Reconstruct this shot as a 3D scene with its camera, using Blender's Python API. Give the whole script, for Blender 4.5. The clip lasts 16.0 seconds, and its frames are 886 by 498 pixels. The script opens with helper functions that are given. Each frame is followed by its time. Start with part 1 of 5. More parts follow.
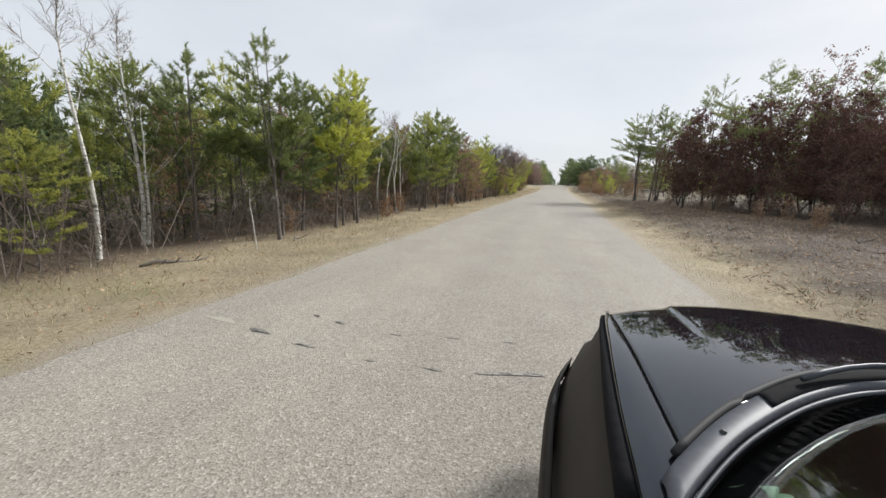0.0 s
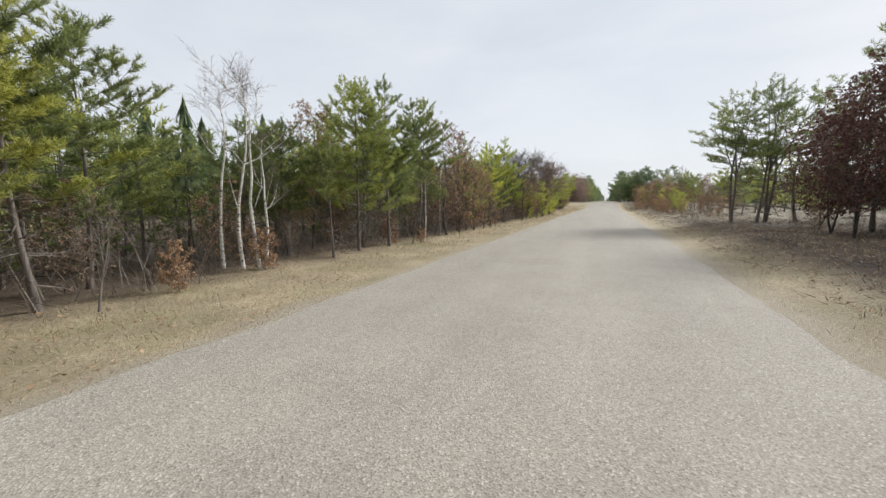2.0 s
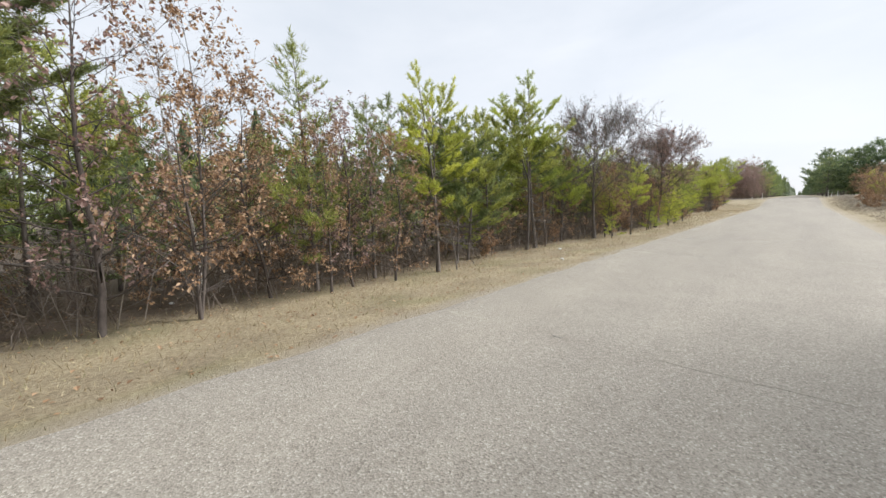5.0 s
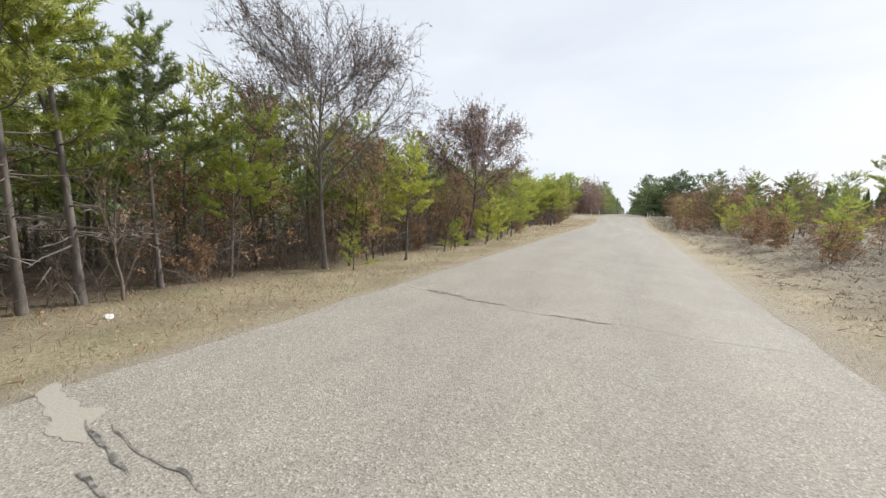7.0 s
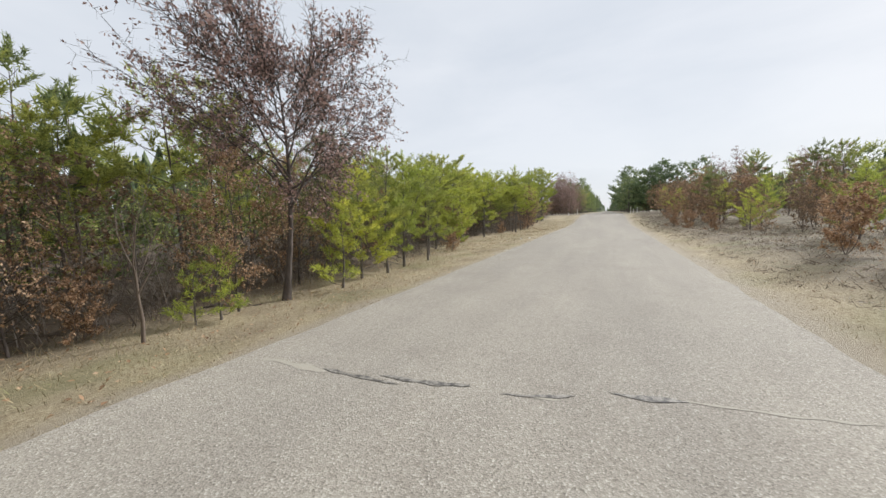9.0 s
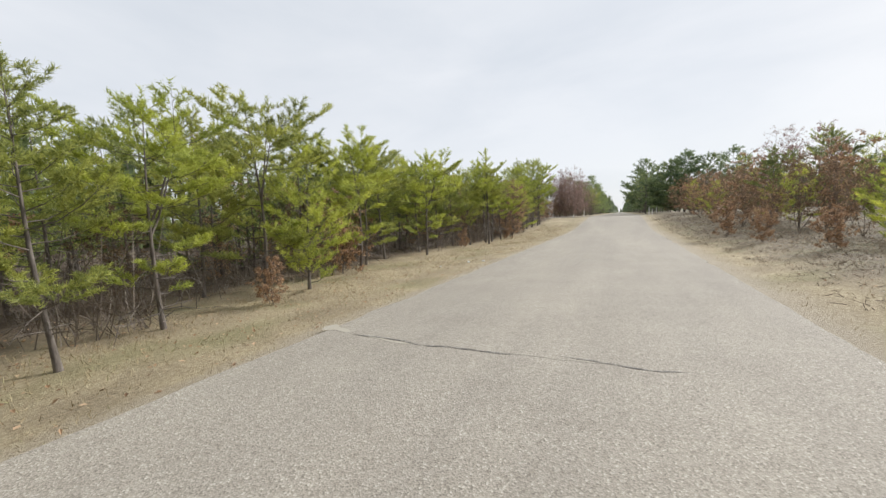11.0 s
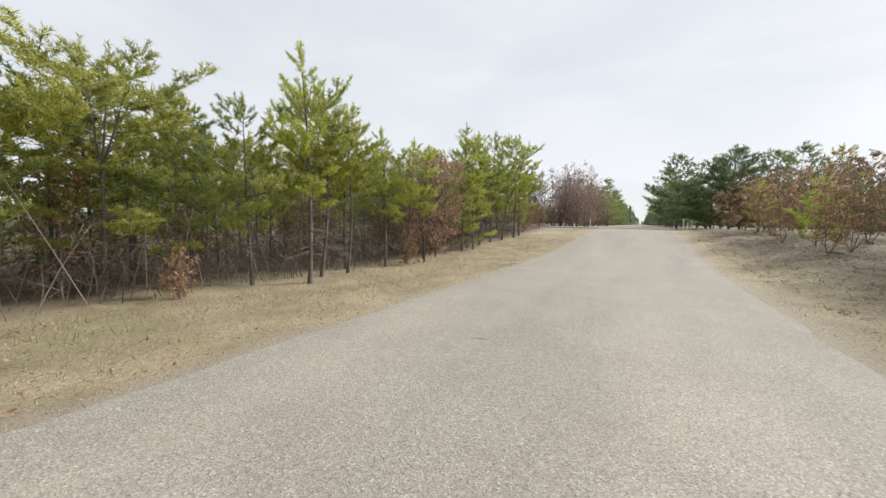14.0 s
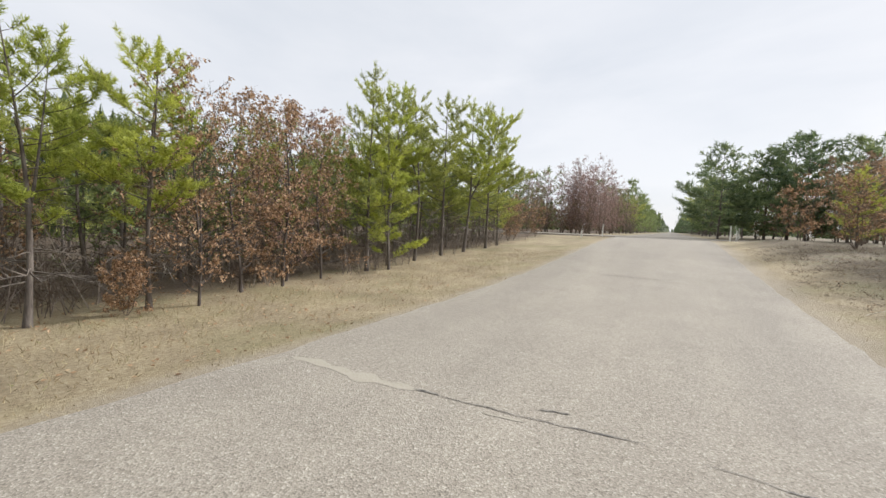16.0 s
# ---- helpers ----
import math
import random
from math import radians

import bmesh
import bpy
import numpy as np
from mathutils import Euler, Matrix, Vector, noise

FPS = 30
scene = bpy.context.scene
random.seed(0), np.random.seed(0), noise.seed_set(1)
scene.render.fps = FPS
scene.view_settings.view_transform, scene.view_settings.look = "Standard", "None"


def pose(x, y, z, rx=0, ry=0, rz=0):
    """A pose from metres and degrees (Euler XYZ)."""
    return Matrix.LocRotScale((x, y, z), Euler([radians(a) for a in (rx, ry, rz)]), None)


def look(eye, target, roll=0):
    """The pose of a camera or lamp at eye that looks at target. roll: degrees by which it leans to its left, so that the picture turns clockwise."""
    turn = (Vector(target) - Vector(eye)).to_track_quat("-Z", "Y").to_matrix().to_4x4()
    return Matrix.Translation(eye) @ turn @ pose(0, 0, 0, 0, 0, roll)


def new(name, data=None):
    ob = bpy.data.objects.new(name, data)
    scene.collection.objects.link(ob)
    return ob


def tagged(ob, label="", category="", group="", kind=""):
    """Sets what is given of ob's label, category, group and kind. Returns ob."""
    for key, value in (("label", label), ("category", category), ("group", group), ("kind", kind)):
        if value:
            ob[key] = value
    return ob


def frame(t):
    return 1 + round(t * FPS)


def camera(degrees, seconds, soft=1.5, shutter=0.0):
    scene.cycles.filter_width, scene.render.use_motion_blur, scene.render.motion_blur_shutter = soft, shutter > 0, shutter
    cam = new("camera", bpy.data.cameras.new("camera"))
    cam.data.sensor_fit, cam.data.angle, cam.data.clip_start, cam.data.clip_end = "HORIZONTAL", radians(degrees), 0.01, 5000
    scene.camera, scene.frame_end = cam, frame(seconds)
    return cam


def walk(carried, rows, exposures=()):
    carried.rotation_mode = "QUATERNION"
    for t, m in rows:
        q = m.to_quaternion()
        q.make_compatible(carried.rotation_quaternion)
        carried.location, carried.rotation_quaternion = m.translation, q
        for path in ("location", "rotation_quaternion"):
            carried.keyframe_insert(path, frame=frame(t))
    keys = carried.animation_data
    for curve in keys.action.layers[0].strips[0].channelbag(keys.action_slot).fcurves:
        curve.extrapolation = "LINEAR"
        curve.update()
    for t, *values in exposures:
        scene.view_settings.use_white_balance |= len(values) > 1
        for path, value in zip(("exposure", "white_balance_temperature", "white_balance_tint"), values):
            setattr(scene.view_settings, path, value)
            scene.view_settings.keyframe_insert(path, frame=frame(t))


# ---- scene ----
cam = camera(100.7, 16.0)
PATH = [
    (0, (0.935, 0.016, 1.650), (0.371, 1.899, 1.281), 2.2),
    (0.5, (0.935, 3.028, 1.650), (0.390, 4.926, 1.332), 1.5),
    (1, (0.935, 6.018, 1.650), (0.374, 7.915, 1.353), -0.4),
    (1.5, (0.935, 8.940, 1.650), (0.285, 10.810, 1.365), 1.0),
    (2, (0.935, 11.731, 1.650), (0.136, 13.545, 1.382), 0.5),
    (2.5, (0.935, 14.434, 1.650), (-0.042, 16.168, 1.448), -1.1),
    (3, (0.935, 17.153, 1.650), (-0.099, 18.846, 1.393), 0.6),
    (5.3, (0.935, 31.589, 1.650), (-0.457, 33.006, 1.420), -1.9),
    (5.5, (0.935, 32.789, 1.650), (-0.399, 34.259, 1.411), -0.5),
    (6, (0.935, 35.765, 1.650), (-0.224, 37.389, 1.505), -2.8),
    (6.5, (0.935, 38.617, 1.650), (-0.009, 40.371, 1.468), 1.5),
    (7, (0.935, 41.322, 1.650), (0.058, 43.105, 1.415), 2.6),
    (7.5, (0.935, 43.985, 1.650), (0.111, 45.791, 1.404), 1.5),
    (8, (0.935, 46.602, 1.650), (0.149, 48.423, 1.395), 0.9),
    (8.5, (0.935, 49.292, 1.650), (0.123, 51.106, 1.433), -1.2),
    (9, (0.935, 52.014, 1.650), (0.120, 53.831, 1.465), -1.4),
    (9.2, (0.935, 53.106, 1.650), (0.114, 54.921, 1.478), -2.0),
    (11.3, (0.935, 65.619, 1.650), (0.051, 67.405, 1.483), -1.6),
    (11.5, (0.935, 66.801, 1.650), (0.052, 68.587, 1.477), -0.0),
    (12, (0.935, 69.749, 1.650), (0.048, 71.534, 1.487), -0.5),
    (12.5, (0.935, 72.658, 1.650), (0.029, 74.434, 1.489), -1.3),
    (13, (0.935, 75.475, 1.650), (0.035, 77.255, 1.503), -1.1),
    (13.5, (0.935, 78.275, 1.650), (0.000, 80.036, 1.495), 1.1),
    (14, (0.935, 81.066, 1.650), (-0.009, 82.822, 1.491), 1.3),
    (14.5, (0.935, 83.779, 1.650), (-0.008, 85.539, 1.531), 0.9),
    (15, (0.935, 86.355, 1.650), (0.008, 88.123, 1.532), 0.7),
    (15.5, (0.935, 88.796, 1.650), (-0.026, 90.545, 1.521), -1.0),
    (16, (0.935, 91.164, 1.650), (-0.116, 92.860, 1.515), 2.0),
]
walk(cam, [(t, look(eye, target, roll)) for t, eye, target, roll in PATH],
     exposures=[(0.0, 0.01, 6440, 10), (1.5, -0.01, 6440, 10), (3.0, 0.17, 6440, 10), (5.5, 0.24, 6400, 10), (7.0, 0.21, 6400, 10), (9.0, 0.04, 6400, 10),
                (11.5, 0.11, 6540, 10), (13.0, 0.12, 6560, 10), (16.0, 0.16, 6560, 11)])

# ---- sky and sun ----
SUN_EL, SUN_AZ = radians(30), radians(36)
world = bpy.data.worlds.new("world")
scene.world = world
world.use_nodes = True
wt = world.node_tree
wt.nodes.clear()


def wnode(kind, **props):
    n = wt.nodes.new(kind)
    for key, value in props.items():
        n.inputs[key].default_value = value
    return n


sky = wnode("ShaderNodeTexSky")
sky.sky_type, sky.sun_disc, sky.sun_elevation, sky.sun_rotation = "NISHITA", False, SUN_EL, SUN_AZ
wco = wnode("ShaderNodeTexCoord")
wmap = wnode("ShaderNodeMapping", Scale=(1.0, 1.0, 3.2))
wnoise = wnode("ShaderNodeTexNoise", Scale=1.7, Detail=5.0, Roughness=0.55, Distortion=0.3)
wramp = wnode("ShaderNodeValToRGB")
wramp.color_ramp.elements[0].position, wramp.color_ramp.elements[0].color = 0.33, (6.85, 7.25, 7.8, 1)
wramp.color_ramp.elements[1].position, wramp.color_ramp.elements[1].color = 0.66, (7.95, 8.2, 8.6, 1)
wmix = wnode("ShaderNodeMixRGB", Fac=0.9)
wback = wnode("ShaderNodeBackground", Strength=0.104)
wout = wnode("ShaderNodeOutputWorld")
wt.links.new(wco.outputs["Generated"], wmap.inputs[0])
wt.links.new(wmap.outputs[0], wnoise.inputs["Vector"])
wt.links.new(wnoise.outputs["Fac"], wramp.inputs[0])
wt.links.new(sky.outputs[0], wmix.inputs[1])
wt.links.new(wramp.outputs[0], wmix.inputs[2])
wt.links.new(wmix.outputs[0], wback.inputs[0])
wt.links.new(wback.outputs[0], wout.inputs[0])

sun = new("sun", bpy.data.lights.new("sun", "SUN"))
sun.data.energy, sun.data.angle, sun.data.color = 4.0, radians(8.0), (1.0, 0.98, 0.95)
sun.matrix_world = look((0, 0, 50), (-math.sin(SUN_AZ) * math.cos(SUN_EL) * 50, -math.cos(SUN_AZ) * math.cos(SUN_EL) * 50, 50 - math.sin(SUN_EL) * 50))


# ---- materials ----
class Mat:
    """A small helper that wires up a node material."""

    def __init__(self, name, rough=0.8, metal=0.0):
        self.m = bpy.data.materials.new(name)
        self.m.use_nodes = True
        self.t = self.m.node_tree
        self.b = self.t.nodes["Principled BSDF"]
        self.b.inputs["Roughness"].default_value, self.b.inputs["Metallic"].default_value = rough, metal
        self.co = self.t.nodes.new("ShaderNodeTexCoord").outputs["Object"]

    def node(self, kind, **props):
        n = self.t.nodes.new(kind)
        for key, value in props.items():
            n.inputs[key].default_value = value
        return n

    def noise(self, scale, detail=3.0, rough=0.55, stretch=None):
        n = self.node("ShaderNodeTexNoise", Scale=scale, Detail=detail, Roughness=rough)
        v = self.co
        if stretch:
            mp = self.node("ShaderNodeMapping", Scale=stretch)
            self.t.links.new(v, mp.inputs[0])
            v = mp.outputs[0]
        self.t.links.new(v, n.inputs["Vector"])
        return n.outputs["Fac"]

    def ramp(self, fac, stops):
        n = self.node("ShaderNodeValToRGB")
        e = n.color_ramp.elements
        while len(e) < len(stops):
            e.new(0.5)
        for el, (p, c) in zip(e, stops):
            el.position = p
            el.color = (*c, 1) if len(c) == 3 else c
        self.t.links.new(fac, n.inputs[0])
        return n.outputs[0]

    def mix(self, fac, a, b, how="MIX"):
        n = self.node("ShaderNodeMixRGB")
        n.blend_type = how
        for sock, v in zip(n.inputs, (fac, a, b)):
            if isinstance(v, (int, float)):
                sock.default_value = v
            elif isinstance(v, tuple):
                sock.default_value = (*v, 1)
            else:
                self.t.links.new(v, sock)
        return n.outputs[0]

    def color(self, v):
        if isinstance(v, tuple):
            self.b.inputs["Base Color"].default_value = (*v, 1)
        else:
            self.t.links.new(v, self.b.inputs["Base Color"])
        return self

    def bump(self, fac, strength=0.4, dist=0.02):
        n = self.node("ShaderNodeBump", Strength=strength, Distance=dist)
        self.t.links.new(fac, n.inputs["Height"])
        self.t.links.new(n.outputs[0], self.b.inputs["Normal"])
        return self

    def random(self, island=False):
        n = self.node("ShaderNodeNewGeometry" if island else "ShaderNodeObjectInfo")
        return n.outputs["Random Per Island" if island else "Random"]

    def leafy(self, amount=0.3):
        """Light also passes through the blade."""
        tr = self.node("ShaderNodeBsdfTranslucent")
        mx = self.node("ShaderNodeMixShader", Fac=amount)
        src = self.b.inputs["Base Color"].links[0].from_socket
        self.t.links.new(src, tr.inputs[0])
        self.t.links.new(self.b.outputs[0], mx.inputs[1])
        self.t.links.new(tr.outputs[0], mx.inputs[2])
        self.t.links.new(mx.outputs[0], self.t.nodes["Material Output"].inputs[0])
        return self


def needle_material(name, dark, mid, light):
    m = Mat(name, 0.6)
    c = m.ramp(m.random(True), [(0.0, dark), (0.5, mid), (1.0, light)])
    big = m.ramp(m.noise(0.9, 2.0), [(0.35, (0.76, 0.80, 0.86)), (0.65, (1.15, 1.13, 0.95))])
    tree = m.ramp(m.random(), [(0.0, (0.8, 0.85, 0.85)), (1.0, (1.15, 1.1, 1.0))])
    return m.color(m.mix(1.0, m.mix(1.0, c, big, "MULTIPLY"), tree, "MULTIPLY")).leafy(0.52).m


def leaf_material(name, stops):
    m = Mat(name, 0.75)
    return m.color(m.ramp(m.random(True), stops)).leafy(0.3).m


def bark_material(name, a, b, scale=14.0, stretch=(1, 1, 0.25)):
    m = Mat(name, 0.9)
    n = m.noise(scale, 5.0, 0.65, stretch)
    c = m.mix(m.noise(1.1, 2.0), m.ramp(n, [(0.35, a), (0.7, b)]), tuple(v * 0.8 for v in a))
    return m.color(c).bump(n, 0.7, 0.02).m


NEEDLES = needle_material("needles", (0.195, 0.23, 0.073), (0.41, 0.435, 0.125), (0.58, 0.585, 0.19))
NEEDLES_DARK = needle_material("needles_dark", (0.115, 0.15, 0.065), (0.24, 0.28, 0.11), (0.36, 0.40, 0.16))
NEEDLES_BRIGHT = needle_material("needles_bright", (0.285, 0.325, 0.065), (0.51, 0.55, 0.115), (0.68, 0.69, 0.185))
NEEDLES_BLUE = needle_material("needles_blue", (0.085, 0.125, 0.07), (0.17, 0.225, 0.115), (0.28, 0.335, 0.17))
OAK_LEAF = leaf_material("oak_leaf", [(0.0, (0.20, 0.115, 0.065)), (0.5, (0.42, 0.255, 0.14)), (1.0, (0.64, 0.46, 0.30))])
OAK_LEAF_RUST = leaf_material("oak_leaf_rust", [(0.0, (0.125, 0.08, 0.048)), (0.5, (0.25, 0.165, 0.098)), (1.0, (0.41, 0.295, 0.19))])
OAK_LEAF_RED = leaf_material("oak_leaf_red", [(0.0, (0.07, 0.034, 0.028)), (0.5, (0.145, 0.072, 0.056)), (1.0, (0.24, 0.135, 0.105))])
OAK_LEAF_PINK = leaf_material("oak_leaf_pink", [(0.0, (0.21, 0.125, 0.105)), (0.6, (0.39, 0.26, 0.225)), (1.0, (0.54, 0.39, 0.335))])
PINE_BARK = bark_material("pine_bark", (0.10, 0.083, 0.072), (0.31, 0.27, 0.235))
OAK_BARK = bark_material("oak_bark", (0.075, 0.06, 0.052), (0.22, 0.185, 0.16))
OAK_GREY = bark_material("grey_oak_bark", (0.12, 0.104, 0.092), (0.31, 0.275, 0.245))
TWIG = bark_material("twig_bark", (0.15, 0.115, 0.09), (0.30, 0.24, 0.195), 8.0)
DEAD_WOOD = bark_material("dead_wood", (0.135, 0.114, 0.096), (0.30, 0.262, 0.225), 10.0)


def birch_material():
    m = Mat("birch_bark", 0.7)
    n = m.noise(9.0, 4.0, 0.6, (0.6, 0.6, 2.6))
    c = m.ramp(n, [(0.36, (0.06, 0.05, 0.045)), (0.44, (0.55, 0.53, 0.48)), (0.7, (0.80, 0.78, 0.73))])
    return m.color(c).bump(n, 0.3, 0.01).m


BIRCH_BARK = birch_material()
m = Mat("dead_brush", 0.9)
BRUSH = m.color(m.ramp(m.random(True), [(0.0, (0.10, 0.077, 0.06)), (0.65, (0.205, 0.165, 0.135)), (1.0, (0.36, 0.315, 0.27))])).m


def road_material():
    m = Mat("chip_seal", 0.9)
    vor = m.node("ShaderNodeTexVoronoi", Scale=74.0)
    m.t.links.new(m.co, vor.inputs["Vector"])
    chips = m.ramp(vor.outputs["Color"], [(0.0, (0.19, 0.171, 0.142)), (0.35, (0.318, 0.289, 0.246)), (0.75, (0.388, 0.356, 0.307)), (1.0, (0.58, 0.547, 0.49))])
    fine = m.ramp(m.noise(190.0, 2.0), [(0.3, (0.75, 0.75, 0.75)), (0.7, (1.2, 1.2, 1.2))])
    worn = m.ramp(m.noise(0.55, 4.0, 0.6, (1.0, 0.12, 1.0)), [(0.3, (0.88, 0.87, 0.86)), (0.7, (1.10, 1.09, 1.06))])
    patch = m.ramp(m.noise(0.9, 5.0, 0.6), [(0.3, (0.92, 0.91, 0.90)), (0.7, (1.05, 1.05, 1.04))])
    c = m.mix(1.0, m.mix(1.0, m.mix(1.0, chips, fine, "MULTIPLY"), worn, "MULTIPLY"), patch, "MULTIPLY")
    return m.color(c).bump(vor.outputs["Distance"], 0.4, 0.008).m


def ground_material():
    m = Mat("dry_ground", 0.95)
    sep = m.node("ShaderNodeSeparateXYZ")
    m.t.links.new(m.co, sep.inputs[0])

    def band(lo, hi, wob=1.6, axis="X"):
        add = m.node("ShaderNodeMath")
        add.operation = "MULTIPLY_ADD"
        m.t.links.new(m.noise(0.7, 4.0), add.inputs[0])
        add.inputs[1].default_value = wob
        m.t.links.new(sep.outputs[axis], add.inputs[2])
        r = m.node("ShaderNodeMapRange")
        m.t.links.new(add.outputs[0], r.inputs["Value"])
        r.inputs["From Min"].default_value, r.inputs["From Max"].default_value = lo + wob / 2, hi + wob / 2
        return r.outputs[0]

    straw = m.ramp(m.noise(24.0, 6.0, 0.7, (1.0, 0.55, 1.0)), [(0.3, (0.21, 0.165, 0.105)), (0.5, (0.39, 0.33, 0.222)), (0.72, (0.53, 0.468, 0.345))])
    straw = m.mix(1.0, straw, m.ramp(m.noise(0.8, 4.0), [(0.3, (0.78, 0.74, 0.70)), (0.65, (1.12, 1.08, 1.0))]), "MULTIPLY")
    green = m.ramp(m.noise(0.45, 3.0), [(0.50, (0, 0, 0)), (0.70, (0.45, 0.45, 0.45))])
    straw = m.mix(green, straw, (0.19, 0.20, 0.075))
    litter = m.ramp(m.noise(20.0, 6.0, 0.7), [(0.3, (0.06, 0.044, 0.03)), (0.55, (0.145, 0.105, 0.07)), (0.75, (0.26, 0.20, 0.145))])
    field = m.ramp(m.noise(17.0, 7.0, 0.75), [(0.30, (0.04, 0.03, 0.022)), (0.52, (0.12, 0.09, 0.063)), (0.76, (0.29, 0.235, 0.175))])
    field = m.mix(1.0, field, m.ramp(m.noise(0.5, 5.0, 0.6), [(0.34, (0.42, 0.39, 0.37)), (0.64, (1.10, 1.07, 1.03))]), "MULTIPLY")
    sand = m.ramp(m.noise(40.0, 5.0, 0.7), [(0.3, (0.30, 0.245, 0.17)), (0.7, (0.47, 0.41, 0.32))])
    open_field = m.ramp(m.noise(17.0, 7.0, 0.75), [(0.30, (0.10, 0.08, 0.058)), (0.52, (0.25, 0.21, 0.15)), (0.76, (0.44, 0.385, 0.295))])
    open_field = m.mix(1.0, open_field, m.ramp(m.noise(0.5, 5.0, 0.6), [(0.34, (0.62, 0.60, 0.57)), (0.64, (1.10, 1.07, 1.03))]), "MULTIPLY")
    open_field = m.mix(green, open_field, (0.19, 0.20, 0.085))
    past_oaks = band(42.0, 50.0, 4.0, "Y")
    field = m.mix(past_oaks, field, open_field)
    c = m.mix(m.mix(band(64.0, 70.0, 2.0, "Y"), band(-8.2, -6.4), band(-10.4, -8.6)), litter, straw)
    c = m.mix(band(-3.75, -3.3, 0.9), c, sand)
    c = m.mix(band(3.5, 4.3, 0.8), c, straw)
    c = m.mix(band(4.7, 6.3, 1.8), c, field)
    c = m.mix(band(10.5, 13.0, 2.0), c, m.mix(past_oaks, litter, open_field))
    return m.color(c).bump(m.noise(22.0, 7.0, 0.75), 0.8, 0.05).m


ROAD_MAT, GROUND_MAT = road_material(), ground_material()
m = Mat("tar", 0.55)
TAR = m.color(m.ramp(m.noise(11.0, 6.0, 0.75), [(0.36, (0.055, 0.05, 0.046)), (0.47, (0.15, 0.137, 0.12)), (0.56, (0.32, 0.295, 0.255))])).bump(m.noise(60.0), 0.3, 0.005).m
m = Mat("pale_patch", 0.9)
PALE = m.color(m.ramp(m.noise(45.0, 5.0, 0.7), [(0.3, (0.34, 0.305, 0.245)), (0.7, (0.46, 0.425, 0.355))])).m
m = Mat("dry_grass_blade", 0.85)
GRASS = m.color(m.ramp(m.random(True), [(0.0, (0.22, 0.155, 0.075)), (0.5, (0.42, 0.33, 0.19)), (0.85, (0.56, 0.47, 0.31)), (1.0, (0.25, 0.27, 0.09))])).leafy(0.25).m
m = Mat("field_stubble", 0.9)
STUBBLE = m.color(m.ramp(m.random(True), [(0.0, (0.10, 0.072, 0.05)), (0.5, (0.23, 0.17, 0.115)), (0.85, (0.40, 0.32, 0.22)), (1.0, (0.66, 0.59, 0.48))])).m
m = Mat("white_paper", 0.6)
PAPER = m.color(m.ramp(m.noise(9.0), [(0.3, (0.66, 0.66, 0.63)), (0.7, (0.85, 0.85, 0.83))])).m
m = Mat("post_paint", 0.6)
POST = m.color(m.ramp(m.noise(12.0), [(0.3, (0.62, 0.61, 0.57)), (0.7, (0.82, 0.81, 0.78))])).m


# ---- geometry helpers ----
class Geo:
    """Vertices and faces of one mesh under construction."""

    def __init__(self):
        self.v, self.f = [], []

    def tube(self, pts, radii, sides=5, cap=False):
        n0 = len(self.v)
        for i, p in enumerate(pts):
            a, b = pts[max(i - 1, 0)], pts[min(i + 1, len(pts) - 1)]
            d = (b - a).normalized()
            u = d.orthogonal().normalized()
            w = d.cross(u)
            for s in range(sides):
                an = math.tau * s / sides
                self.v.append(p + (u * math.cos(an) + w * math.sin(an)) * radii[i])
        for i in range(len(pts) - 1):
            for s in range(sides):
                a, b = n0 + i * sides + s, n0 + i * sides + (s + 1) % sides
                self.f.append((a, b, b + sides, a + sides))
        if cap:
            self.f.append(tuple(n0 + (len(pts) - 1) * sides + s for s in range(sides)))
            self.f.append(tuple(n0 + s for s in reversed(range(sides))))

    def blade(self, p, tip, side):
        n = len(self.v)
        self.v += [p - side, p + side, tip]
        self.f.append((n, n + 1, n + 2))

    def leaf(self, p, d, side, bend):
        n = len(self.v)
        self.v += [p, p + d * 0.5 + side + bend * 0.5, p + d, p + d * 0.5 - side + bend * 0.5]
        self.f.append((n, n + 1, n + 2, n + 3))

    def mesh(self, name, material, smooth=False):
        me = bpy.data.meshes.new(name)
        me.from_pydata([tuple(p) for p in self.v], [], self.f)
        me.materials.append(material)
        if smooth:
            me.polygons.foreach_set("use_smooth", [True] * len(me.polygons))
        me.update()
        return me


def part(name, me, parent, label=""):
    ob = new(name, me)
    ob.parent = parent
    return tagged(ob, label)


R = random.Random(7)


def rv(r):
    """A random unit vector."""
    z, a = r.uniform(-1, 1), r.uniform(0, math.tau)
    s = math.sqrt(1 - z * z)
    return Vector((s * math.cos(a), s * math.sin(a), z))


